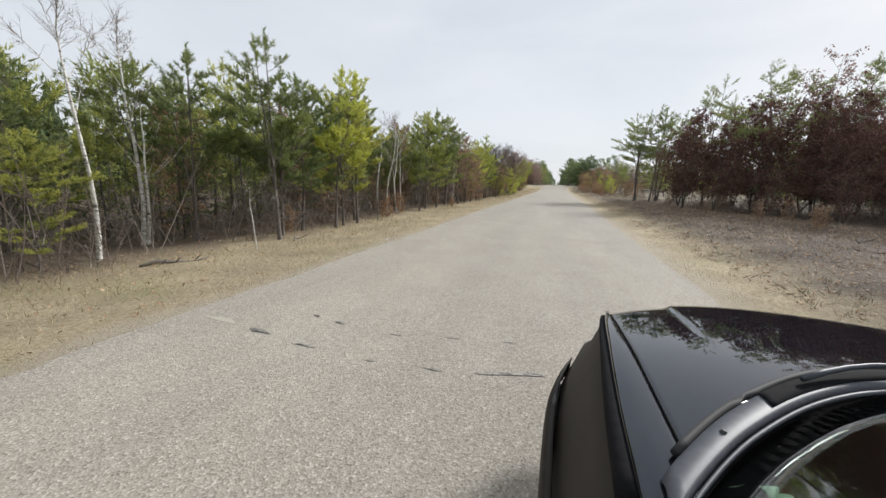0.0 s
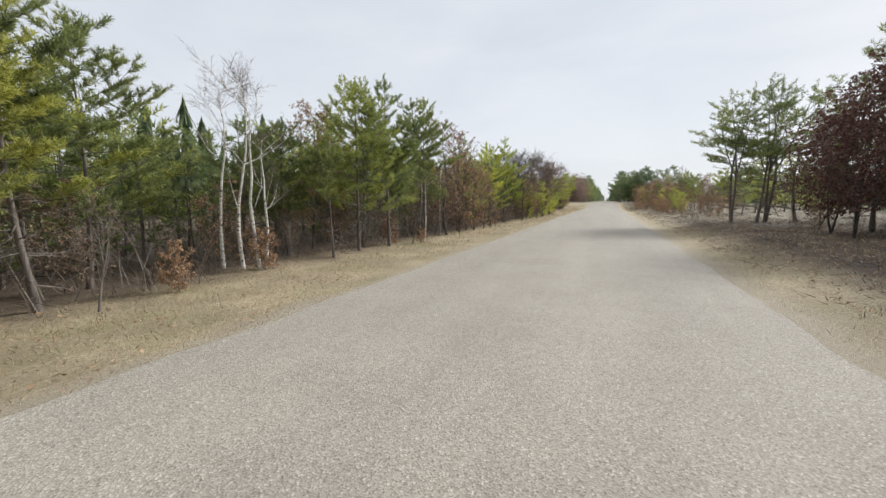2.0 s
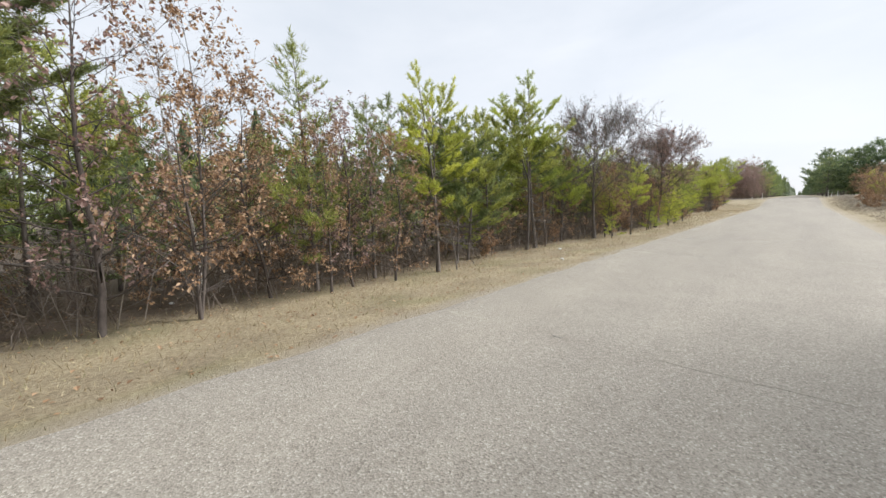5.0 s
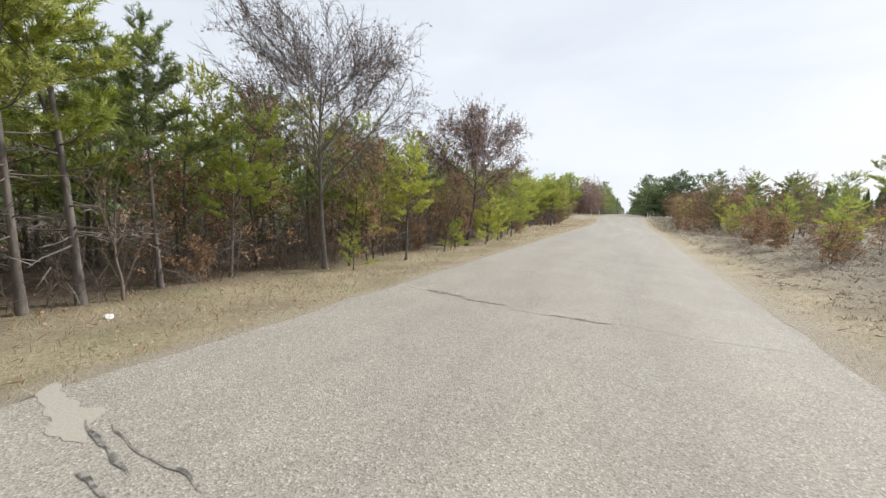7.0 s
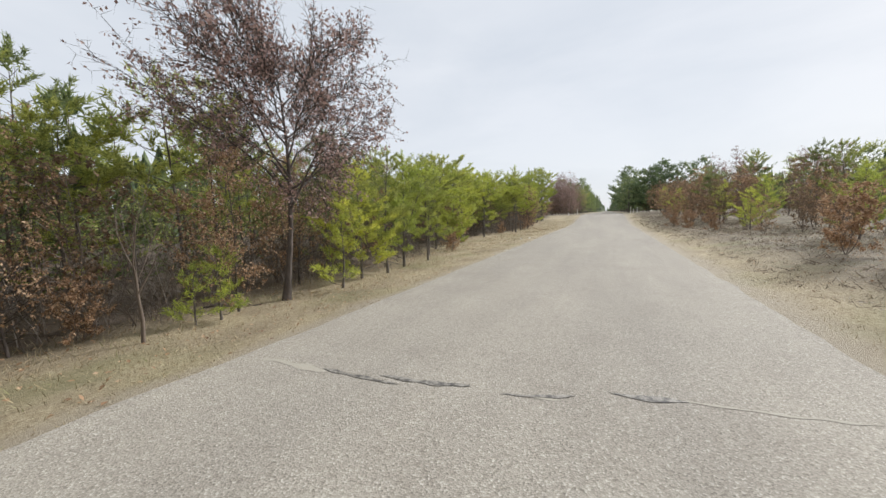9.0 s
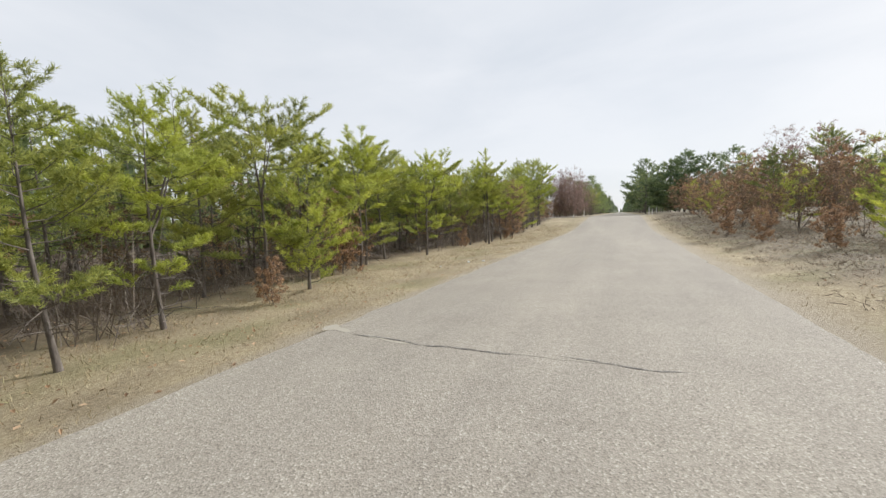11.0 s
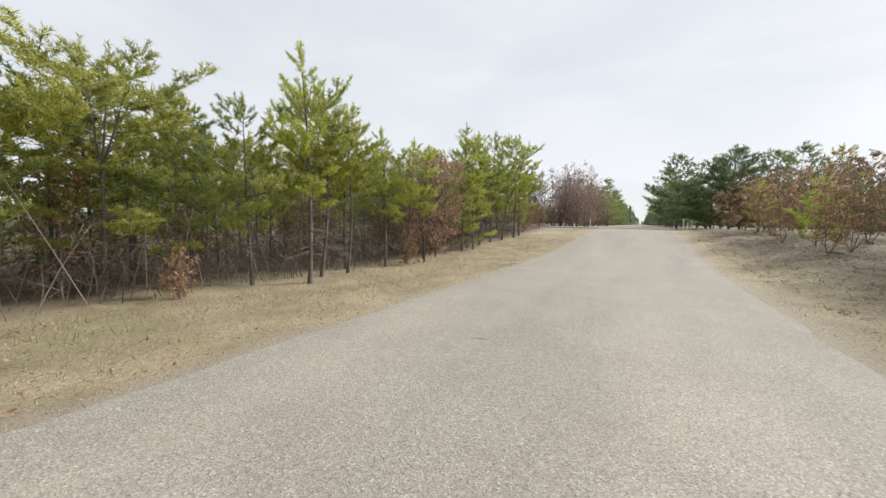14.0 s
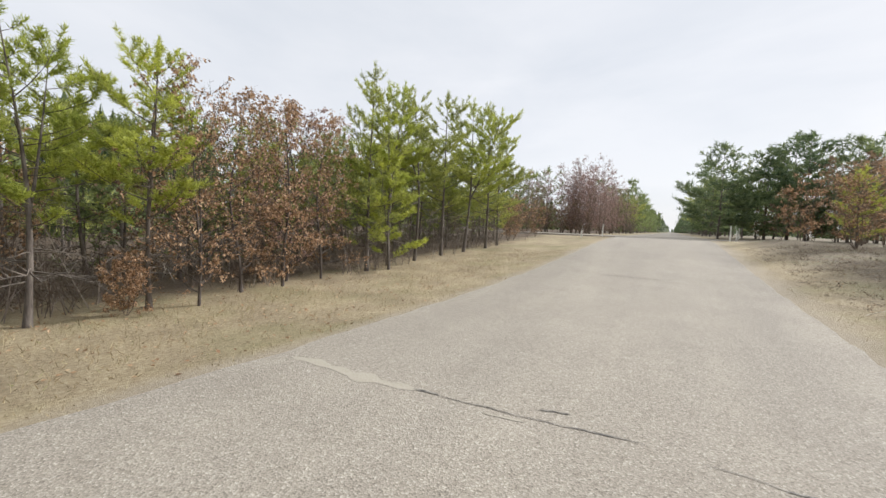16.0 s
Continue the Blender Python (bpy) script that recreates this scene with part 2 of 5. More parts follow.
# ---- trees ----
def make_pine(seed, h=6.0, base=0.35, spread=0.24, limbs=46, needles=6, material=None, shoots=6, dead=12, lean=0.03, blade=0.14, fine=True, rounded=1.25, forks=0, flat=0.0, gaps=0.12):
    """A young pine: bent or forked trunk, uneven limbs that sweep up, fans of shoots with brushes of needles, dead limbs below."""
    r = random.Random(seed)
    wood, leaf, grey = Geo(), Geo(), Geo()
    bend = [Vector((r.uniform(-1, 1), r.uniform(-1, 1), 0)) * lean * h for _ in range(2)]

    def trunk(z):
        k = z / h
        return Vector((0, 0, z)) + bend[0] * k * k + bend[1] * 0.5 * math.sin(k * 4.0)

    r0 = 0.008 * h + 0.014
    zs = [h * k / 10 for k in range(11)]
    wood.tube([trunk(z) for z in zs], [max(r0 * (1 - 0.93 * (z / h)) * (1.3 if z == 0 else 1.0), 0.006) for z in zs], 7)
    leaders = [(trunk, base * h, h)]
    for i in range(forks):
        z0, az = h * r.uniform(max(base, 0.25), 0.55), r.uniform(0, math.tau)
        out = Vector((math.cos(az), math.sin(az), 0)) * r.uniform(0.26, 0.46)
        top = h * r.uniform(0.82, 0.98)

        def branch(z, z0=z0, out=out):
            return trunk(z0) + Vector((0, 0, z - z0)) + out * (z - z0) ** 0.8

        zz = [z0 + (top - z0) * k / 6 for k in range(7)]
        wood.tube([branch(z) for z in zz], [max(r0 * 0.55 * (1 - 0.9 * k / 6), 0.005) for k in range(7)], 5)
        leaders.append((branch, z0 + 0.06 * h, top))

    def brush(q, e, d):
        """Needles all along a shoot."""
        n = max(int((e - q).length / (blade * 0.42)), 1)
        for c in range(n + 1):
            p = q.lerp(e, (c + 0.4) / (n + 0.4))
            for _ in range(needles):
                a = (d * 0.85 + rv(r) + Vector((0, 0, 0.22))).normalized()
                b0 = p + rv(r) * blade * 0.22
                leaf.blade(b0, b0 + a * blade * r.uniform(0.7, 1.2), a.cross(rv(r)).normalized() * blade * (0.078 if fine else 0.105))

    def limb(p0, az, L, lift, curl, rb, wood=wood):
        out = Vector((math.cos(az), math.sin(az), 0))
        sway = Vector((-out.y, out.x, 0)) * L * r.uniform(-0.16, 0.16)
        pts = [p0 + out * L * s + sway * s * s + Vector((0, 0, L * (lift * s + curl * s * s))) + rv(r) * 0.03 * L * (s > 0) for s in (0, 0.35, 0.7, 1.0)]
        if fine:
            wood.tube(pts, [rb, rb * 0.7, rb * 0.45, 0.003], 3)
        else:
            wood.tube([pts[0], pts[2], pts[3]], [rb, rb * 0.5, 0.003], 3)
        return pts, out

    for i in range(dead):
        z = h * r.uniform(0.07, max(base, 0.2) + 0.10)
        rb = max(0.0040 * h * (1 - 0.7 * z / h), 0.005)
        L = spread * h * r.uniform(0.3, 0.7)
        pts, out = limb(trunk(z), i * 2.399 + r.uniform(-0.5, 0.5), L, r.uniform(-0.3, 0.25), -0.1, rb, grey)
        for s in (0.3, 0.45, 0.6, 0.75, 0.9) if fine else (0.4, 0.7):
            q = pts[0].lerp(pts[-1], s)
            e = q + (out + rv(r)).normalized() * L * 0.4
            grey.blade(q, e, (e - q).orthogonal().normalized() * (rb * 0.5 + 0.002))
    share = [top - z0 for _, z0, top in leaders]
    for m_, (axis, z0, top) in enumerate(leaders):
        count = max(int(limbs * share[m_] / sum(share)), 5)
        turn = r.uniform(0, math.tau)
        for i in range(count):
            if r.random() < gaps:
                continue
            z = z0 + (top * 0.985 - z0) * ((i + r.random()) / count) ** 0.9
            k = max((z - z0) / (top - z0), 0.0)
            prof = (1 - k ** rounded) ** 0.75 * (0.7 + 0.3 * min(k / 0.15, 1.0)) + 0.07
            L = spread * h * prof * r.choice((0.55, 0.8, 0.95, 1.05, 1.3)) * r.uniform(0.85, 1.15) * (1.0 if m_ == 0 and not forks else 0.78)
            pts, out = limb(axis(z), turn + i * 2.399 + r.uniform(-0.6, 0.6), L, -0.05 + 0.55 * k ** 2 + r.uniform(-0.12, 0.22) - flat * 0.1, (0.42 - flat * 0.3) * r.uniform(0.5, 1.3), max(0.0045 * h * (1 - 0.75 * z / h), 0.006))
            n = max(int(shoots * (0.45 + 0.75 * prof)), 2)
            for j in range(n + 1):
                s = 1.0 if j == n else 0.34 + 0.62 * (j + r.uniform(0, 0.7)) / n
                a = min(int(s * 3), 2)
                q = pts[a].lerp(pts[a + 1], s * 3 - a)
                along = (pts[a + 1] - pts[a]).normalized()
                side = along.cross(Vector((0, 0, 1))).normalized() * (1 if j % 2 else -1)
                d = along if j == n else (along * 0.75 + side * r.uniform(0.45, 1.0) + Vector((0, 0, r.uniform(0.0, 0.45) * (1 - flat)))).normalized()
                tl = max(L * (0.22 if j == n else 0.50 * (1.12 - 0.62 * s)) * r.uniform(0.7, 1.25), blade * 0.8)
                e = q + d * tl + Vector((0, 0, 0.12 * tl))
                if fine:
                    wood.blade(q, e, d.orthogonal().normalized() * 0.006)
                brush(q.lerp(e, 0.15), e, d)
                if tl > blade * 2.6:
                    for c in (-1, 1):
                        q2 = q.lerp(e, r.uniform(0.35, 0.7))
                        d2 = (d + d.cross(Vector((0, 0, 1))).normalized() * c * r.uniform(0.5, 1.0) + Vector((0, 0, r.uniform(0.0, 0.5)))).normalized()
                        brush(q2, q2 + d2 * tl * r.uniform(0.3, 0.5), d2)
        for c in range(5):
            a = r.uniform(0, math.tau)
            d = (Vector((math.cos(a), math.sin(a), 0)) * (0.0 if c == 0 else r.uniform(0.25, 0.6)) + Vector((0, 0, 1))).normalized()
            q = axis(top - (0.0 if c == 0 else h * r.uniform(0.01, 0.06)))
            brush(q, q + d * h * (0.05 if c == 0 else 0.035), d)
    living, n0 = len(wood.f), len(wood.v)
    wood.v += grey.v
    wood.f += [tuple(v + n0 for v in f) for f in grey.f]
    me = wood.mesh("pine_wood", PINE_BARK, True)
    me.materials.append(DEAD_WOOD)
    me.polygons.foreach_set("material_index", [int(j >= living) for j in range(len(wood.f))])
    return me, leaf.mesh("pine_needles", material or NEEDLES)


def make_broadleaf(seed, h=7.0, trunk_k=0.22, split=4, depth=4, spread=0.75, leaves=0.5, leaf_size=0.10, stems=1, bark=None, leaf_mat=None, thick=0.022, twig_min=0.005, droop=0.0, tuftn=1, up=0.10, short=0.0):
    """An oak or a shrub: trunk or several stems, forking limbs down to twigs, a share of withered leaves."""
    r = random.Random(seed)
    wood, leaf = Geo(), Geo()

    def grow(p, d, L, rad, level):
        pts, dirs = [p], d
        segs = (2 if depth > 6 else 1) if level >= depth else (3 if level < 2 else 2)
        for s in range(segs):
            dirs = (dirs + rv(r) * 0.22 + Vector((0, 0, up - droop * level * 0.05))).normalized()
            pts.append(pts[-1] + dirs * L / segs)
        radii = [max(rad * (1 - 0.45 * i / (len(pts) - 1)), twig_min * 0.6) for i in range(len(pts))]
        if level >= depth and depth < 7:
            wood.blade(pts[0], pts[-1], dirs.orthogonal().normalized() * radii[0] * 1.3)
        else:
            wood.tube(pts, radii, 7 if level == 0 else (5 if level < 3 else 3))
        if level >= depth:
            for q in (pts[0].lerp(pts[-1], 0.5), pts[-1]):
                if r.random() < leaves:
                    for _ in range(r.choice((1, 2, 3)) * tuftn):
                        ld = (rv(r) + Vector((0, 0, -0.5))).normalized()
                        sd = ld.cross(rv(r)).normalized() * leaf_size * 0.33
                        leaf.leaf(q + rv(r) * leaf_size * 0.8, ld * leaf_size * r.uniform(0.7, 1.25), sd, rv(r) * leaf_size * 0.3)
            return
        n = split if level else split + 2
        turn0 = r.uniform(0, math.tau)
        for i in range(n):
            s = 1.0 if i == 0 else r.uniform(0.5, 1.0)
            k = min(int(s * (len(pts) - 1)), len(pts) - 2)
            q = pts[k].lerp(pts[k + 1], s * (len(pts) - 1) - k)
            side = dirs.orthogonal().normalized()
            side.rotate(Matrix.Rotation(turn0 + math.tau * i / n + r.uniform(-0.4, 0.4), 3, dirs))
            nd = (dirs + side * spread * (0.45 if i == 0 else r.uniform(0.8, 1.4))).normalized()
            if nd.z < -0.15 and droop == 0:
                nd.z = 0.05
            grow(q, nd, L * (r.uniform(0.62, 0.86) - short), max(radii[-1] * r.uniform(0.55, 0.78), twig_min), level + 1)

    for s in range(stems):
        a = math.tau * s / stems + r.uniform(-0.4, 0.4)
        lean = Vector((math.cos(a), math.sin(a), 0)) * (0.0 if stems == 1 else r.uniform(0.25, 0.6))
        grow(Vector((math.cos(a), math.sin(a), 0)) * (0.0 if stems == 1 else 0.08), (Vector((0, 0, 1)) + lean).normalized(), h * trunk_k * r.uniform(0.9, 1.1), h * thick / math.sqrt(stems), 0)
    top = max(p.z for p in wood.v)
    k = h / top
    for g in (wood, leaf):
        g.v = [p * k for p in g.v]
    if not leaf.v:
        leaf.leaf(Vector((0, 0, h * 0.9)), Vector((0.05, 0, 0)), Vector((0, 0.02, 0)), Vector((0, 0, 0)))
    return wood.mesh("oak_wood", bark or OAK_BARK, True), leaf.mesh("oak_leaves", leaf_mat or OAK_LEAF)


def make_oak(seed, h=6.5, base=0.12, spread=0.26, limbs=34, twigs=6, subs=3, leaves=0.6, each=5, leaf_size=0.08, stems=1, fork=0.0, thick=0.011, lean=0.10, bark=None, leaf_mat=None):
    """A young oak or shrub: one or more leaders, limbs from near the ground, fine twigs, withered leaves on the twigs."""
    r = random.Random(seed)
    wood, leaf = Geo(), Geo()
    trunk_bend = Vector((r.uniform(-1, 1), r.uniform(-1, 1), 0)) * 0.04 * h
    for st in range(stems):
        az0 = math.tau * st / stems + r.uniform(-0.5, 0.5)
        out0 = Vector((math.cos(az0), math.sin(az0), 0)) * lean * (0.2 if st == 0 else r.uniform(0.6, 1.3))
        top = h * (1.0 if st == 0 else r.uniform(0.70, 0.94))
        wob = Vector((r.uniform(-1, 1), r.uniform(-1, 1), 0)) * 0.03 * h

        def axis(z):
            k = z / h
            free = max(k - fork, 0.0)
            return Vector((0, 0, z)) + trunk_bend * math.sin(k * 3.0) + out0 * h * (free ** 0.7 if free else 0.0) + wob * math.sin(free * 9.0)

        r0 = thick * h / math.sqrt(stems if fork == 0 else 1)
        if fork and st == 0:
            zs = [fork * h * k / 4 for k in range(5)]
            wood.tube([axis(z) for z in zs], [r0 * (1.25 if k == 0 else 1 - 0.25 * k / 4) for k in range(5)], 8)
        z0 = fork * h * 0.97
        zs = [z0 + (top - z0) * k / 8 for k in range(9)]
        rs = r0 * (0.42 if fork else 1.0)
        wood.tube([axis(z) for z in zs], [max(rs * (1 - 0.95 * k / 8), 0.004) for k in range(9)], 6)
        for i in range(limbs):
            z = top * (base + (0.985 - base) * (i + r.random()) / limbs)
            k = (z / top - base) / (1 - base)
            prof = math.sqrt(max(0.1, 1 - (k - 0.4) ** 2 / 0.36 * 0.92))
            L = spread * h * prof * r.uniform(0.5, 1.3)
            az = i * 2.399 + st + r.uniform(-0.6, 0.6)
            out = Vector((math.cos(az), math.sin(az), r.uniform(0.15, 0.75) + 0.6 * k * k)).normalized()
            pts = [axis(z)]
            for c in range(3):
                out = (out + rv(r) * 0.28 + Vector((0, 0, 0.06))).normalized()
                pts.append(pts[-1] + out * L / 3)
            rb = max(rs * (1 - z / top) * 0.5, 0.005)
            wood.tube(pts, [rb, rb * 0.7, rb * 0.45, 0.003], 3)
            for j in range(twigs):
                s = 0.25 + 0.75 * (j + r.random()) / twigs
                a = min(int(s * 3), 2)
                q = pts[a].lerp(pts[a + 1], s * 3 - a)
                d = (out + rv(r) * 0.95 + Vector((0, 0, 0.15))).normalized()
                tl = L * 0.45 * (1.2 - 0.6 * s) * r.uniform(0.6, 1.3)
                e = q + d * tl
                wood.blade(q, e, d.orthogonal().normalized() * 0.008)
                for c in range(subs):
                    q2 = q.lerp(e, 0.3 + 0.7 * (c + r.random()) / subs)
                    d2 = (d * 0.6 + rv(r)).normalized()
                    e2 = q2 + d2 * tl * r.uniform(0.3, 0.6)
                    wood.blade(q2, e2, d2.orthogonal().normalized() * 0.0045)
                    if r.random() < leaves:
                        for _ in range(each):
                            p = q2.lerp(e2, r.uniform(0.2, 1.0)) + rv(r) * leaf_size * 0.5
                            ld = (rv(r) + Vector((0, 0, -0.6))).normalized()
                            leaf.leaf(p, ld * leaf_size * r.uniform(0.6, 1.25), ld.cross(rv(r)).normalized() * leaf_size * 0.30, rv(r) * leaf_size * 0.3)
    return wood.mesh("oak_wood", bark or OAK_BARK, True), leaf.mesh("oak_leaves", leaf_mat or OAK_LEAF)


def make_spreading_oak(seed, h=7.0, reach=0.40, fork=0.36, limbs=11, twigs=9, subs=7, leaves=0.4, each=3, leaf_size=0.08, thick=0.016, bark=None, leaf_mat=None):
    """An open-grown oak: short trunk, crooked limbs that spread into a broad round crown of fine twigs, few withered leaves."""
    r = random.Random(seed)
    wood, leaf = Geo(), Geo()
    mid = Vector((0, 0, 0.63 * h))
    r0 = thick * h
    lean = Vector((r.uniform(-0.03, 0.03), r.uniform(-0.03, 0.03), 0)) * h

    def trunk(k):
        return Vector((0, 0, 0.80 * h * k)) + lean * math.sin(3 * k)

    wood.tube([trunk(k / 8) for k in range(9)], [r0 * (1.35 if k == 0 else 1 - 0.85 * (k / 8) ** 0.8) for k in range(9)], 8)

    def crooked(a, b, up, n=5):
        d = b - a
        return [a.lerp(b, k / n) + Vector((0, 0, up * d.length * math.sin(math.pi * k / n))) + rv(r) * 0.05 * d.length * 0.6 * (0 < k < n) for k in range(n + 1)]

    for i in range(limbs):
        k0 = fork / 0.8 + (0.95 - fork / 0.8) * i / limbs
        az = i * 2.399 + r.uniform(-0.4, 0.4)
        rise = -0.1 + 1.7 * i / limbs + r.uniform(-0.2, 0.2)
        way = Vector((math.cos(az), math.sin(az), rise * 0.9)).normalized()
        end = mid + Vector((way.x * reach, way.y * reach, way.z * 0.33)) * h * r.uniform(0.85, 1.04)
        main = crooked(trunk(k0), end, r.uniform(-0.05, 0.06))
        rb = r0 * (0.36 - 0.17 * i / limbs)
        wood.tube(main, [max(rb * (1 - 0.16 * c), 0.006) for c in range(6)], 5)
        for j in range(20):
            s = 0.2 + 0.8 * (j + r.random()) / 20
            c = min(int(s * 5), 4)
            q = main[c].lerp(main[c + 1], s * 5 - c)
            d = ((q - mid).normalized() * 0.8 + rv(r) * 0.9 + (end - q).normalized() * 0.4 + Vector((0, 0, 0.15))).normalized()
            e = q + d * h * r.uniform(0.07, 0.17)
            arm = crooked(q, e, 0.05, 3)
            wood.tube(arm, [max(rb * 0.34 * (1 - 0.5 * s), 0.008), 0.007, 0.005, 0.003], 3)
            for t_ in range(twigs):
                s2 = 0.2 + 0.8 * (t_ + r.random()) / twigs
                c = min(int(s2 * 3), 2)
                q2 = arm[c].lerp(arm[c + 1], s2 * 3 - c)
                d2 = (d + rv(r) * 1.0 + Vector((0, 0, 0.25))).normalized()
                tl = h * r.uniform(0.045, 0.10)
                e2 = q2 + d2 * tl
                wood.blade(q2, e2, d2.orthogonal().normalized() * 0.007)
                for _ in range(subs):
                    q3 = q2.lerp(e2, r.uniform(0.2, 1.0))
                    d3 = (d2 * 0.7 + rv(r)).normalized()
                    e3 = q3 + d3 * tl * r.uniform(0.25, 0.55)
                    wood.blade(q3, e3, d3.orthogonal().normalized() * 0.0042)
                    if r.random() < leaves:
                        for _ in range(r.randint(1, each)):
                            ld = (rv(r) + Vector((0, 0, -0.6))).normalized()
                            leaf.leaf(q3.lerp(e3, r.random()) + rv(r) * leaf_size * 0.4, ld * leaf_size * r.uniform(0.6, 1.25), ld.cross(rv(r)).normalized() * leaf_size * 0.3, rv(r) * leaf_size * 0.3)
    return wood.mesh("oak_wood", bark or OAK_BARK, True), leaf.mesh("oak_leaves", leaf_mat or OAK_LEAF)


def make_birch(seed, h=6.0, stems=1, limbs=6):
    """A bare birch: white leaning stems, a few long white limbs that sweep up, a haze of fine twigs."""
    r = random.Random(seed)
    wood, twig = Geo(), Geo()
    ks = (0, 0.1, 0.22, 0.36, 0.5, 0.64, 0.78, 0.9, 1.0)

    def spray(pts, L, n):
        """Fine twigs along the outer part of a limb."""
        for _ in range(n):
            k = r.uniform(0.35, 1.0) * (len(pts) - 1)
            j = min(int(k), len(pts) - 2)
            q = pts[j].lerp(pts[j + 1], k - j)
            d = ((pts[j + 1] - pts[j]).normalized() * 0.9 + rv(r) * 0.8 + Vector((0, 0, 0.25))).normalized()
            e = q + d * L * r.uniform(0.5, 1.2)
            twig.blade(q, e, d.orthogonal().normalized() * 0.006)
            for _ in range(4):
                q2 = q.lerp(e, r.uniform(0.25, 0.9))
                d2 = (d + rv(r) * 0.8).normalized()
                twig.blade(q2, q2 + d2 * L * r.uniform(0.25, 0.5), d2.orthogonal().normalized() * 0.004)

    for s in range(stems):
        a = r.uniform(0, math.tau)
        out = Vector((math.cos(a), math.sin(a), 0))
        hh = h * (1.0 if s == 0 else r.uniform(0.62, 0.92))
        wob = Vector((r.uniform(-1, 1), r.uniform(-1, 1), 0)) * 0.03 * hh
        pts = [out * hh * (0.03 + 0.10 * r.random()) * k * k + wob * math.sin(k * 6) + out * 0.16 * s + Vector((0, 0, hh * k)) for k in ks]
        wood.tube(pts, [max(0.0100 * hh * (1.12 - k), 0.006) for k in ks], 7)
        for i in range(limbs):
            k = r.uniform(0.30, 0.85)
            j = min(int(k * 8), 7)
            q = pts[j].lerp(pts[j + 1], 0.5)
            az = i * 2.4 + s
            d = Vector((math.cos(az), math.sin(az), r.uniform(0.5, 1.1))).normalized()
            L = hh * r.uniform(0.22, 0.42) * (1.25 - k * 0.7)
            arm = [q]
            for _ in range(4):
                d = (d + rv(r) * 0.22 + Vector((0, 0, 0.12))).normalized()
                arm.append(arm[-1] + d * L / 4)
            rb = 0.0048 * hh * (1.15 - k)
            wood.tube(arm, [rb, rb * 0.8, rb * 0.6, rb * 0.4, 0.004], 4)
            spray(arm, L * 0.35, 12)
        spray(pts[5:], hh * 0.11, 26)
    return wood.mesh("birch_wood", BIRCH_BARK, True), twig.mesh("birch_twigs", TWIG)


def rise(y):
    """The ground climbs gently to the crossing."""
    k = min(max((y - 96.0) / 31.0, 0.0), 1.0)
    return 1.1 * k * k * (3 - 2 * k)


def ground_z(x, y):
    """Height of the ground beside the road."""
    n = noise.noise(Vector((x * 0.35, y * 0.35, 3.1))) * 0.05 + noise.noise(Vector((x * 0.06, y * 0.06, 9.0))) * 0.10
    if x < 0:
        k = min(max((-x - 3.0) / 2.8, 0.0), 1.0)
        z = -0.05 - 0.22 * k
    else:
        k = min(max((x - 3.9) / 3.0, 0.0), 1.0)
        z = -0.05 + 0.32 * k * k * (3 - 2 * k)
    far = min(max((abs(x) - 3.0) / 2.0, 0.0), 1.0)
    flat = 0.06 if 127.0 < y < 134.5 and abs(x) > 3 else 0.0
    return z * (0.4 if y > 124 else 1.0) - flat + n * far * (0.3 if y > 124 else 1.0) + rise(y)


class Kind:
    """A kind of tree that is built once and then copied."""

    def __init__(self, name, meshes, parts, category, height):
        self.name, self.meshes, self.parts, self.category, self.height, self.first = name, meshes, parts, category, height, None

    def plant(self, x, y, h, label, group, turn=None, wide=1.0):
        a = R.uniform(0, 360) if turn is None else turn
        s = h / self.height
        ob = new(self.name)
        for nm, me in zip(self.parts, self.meshes):
            part(nm, me, ob)
        tagged(ob, label, self.category, group)
        ob.matrix_world = pose(x, y, ground_z(x, y) - 0.03, R.uniform(-2, 2), R.uniform(-2, 2), a) @ Matrix.Diagonal((s * wide, s * wide, s, 1))
        return ob


# ---- ground and road ----
def spaced(stops):
    """Even steps between stops of (place, step)."""
    out = []
    for (a, step), (b, _) in zip(stops, stops[1:]):
        n = max(round((b - a) / step), 1)
        out += [a + (b - a) * i / n for i in range(n)]
    return out + [stops[-1][0]]


ROAD_L, ROAD_R = -3.12, 3.4


def road_edge(side, y):
    w = noise.noise(Vector((side * 5.0, y * 0.9, 0.0))) * 0.10 + noise.noise(Vector((side * 9.0, y * 3.1, 4.0))) * 0.05
    return (ROAD_L if side < 0 else ROAD_R) + w


def road_top(x):
    return 0.0 - 0.004 * abs(x) + 0.008


xs = spaced([(-900, 120), (-120, 20), (-40, 4), (-14, 0.8), (-8, 0.35), (8, 0.8), (16, 4), (40, 20), (120, 120), (900, 1)])
ys = spaced([(-500, 80), (-60, 10), (-12, 0.7), (112, 1.5), (140, 3), (160, 20), (400, 80), (1600, 1)])
g = Geo()
for y in ys:
    for x in xs:
        g.v.append(Vector((x, y, ground_z(x, y))))
W = len(xs)
for j in range(len(ys) - 1):
    for i in range(W - 1):
        a = j * W + i
        g.f.append((a, a + 1, a + 1 + W, a + W))
ground = tagged(new("ground", g.mesh("ground", GROUND_MAT, True)), "dry straw-coloured verge, sandy field and leaf-littered forest floor", "ground", kind="structure")

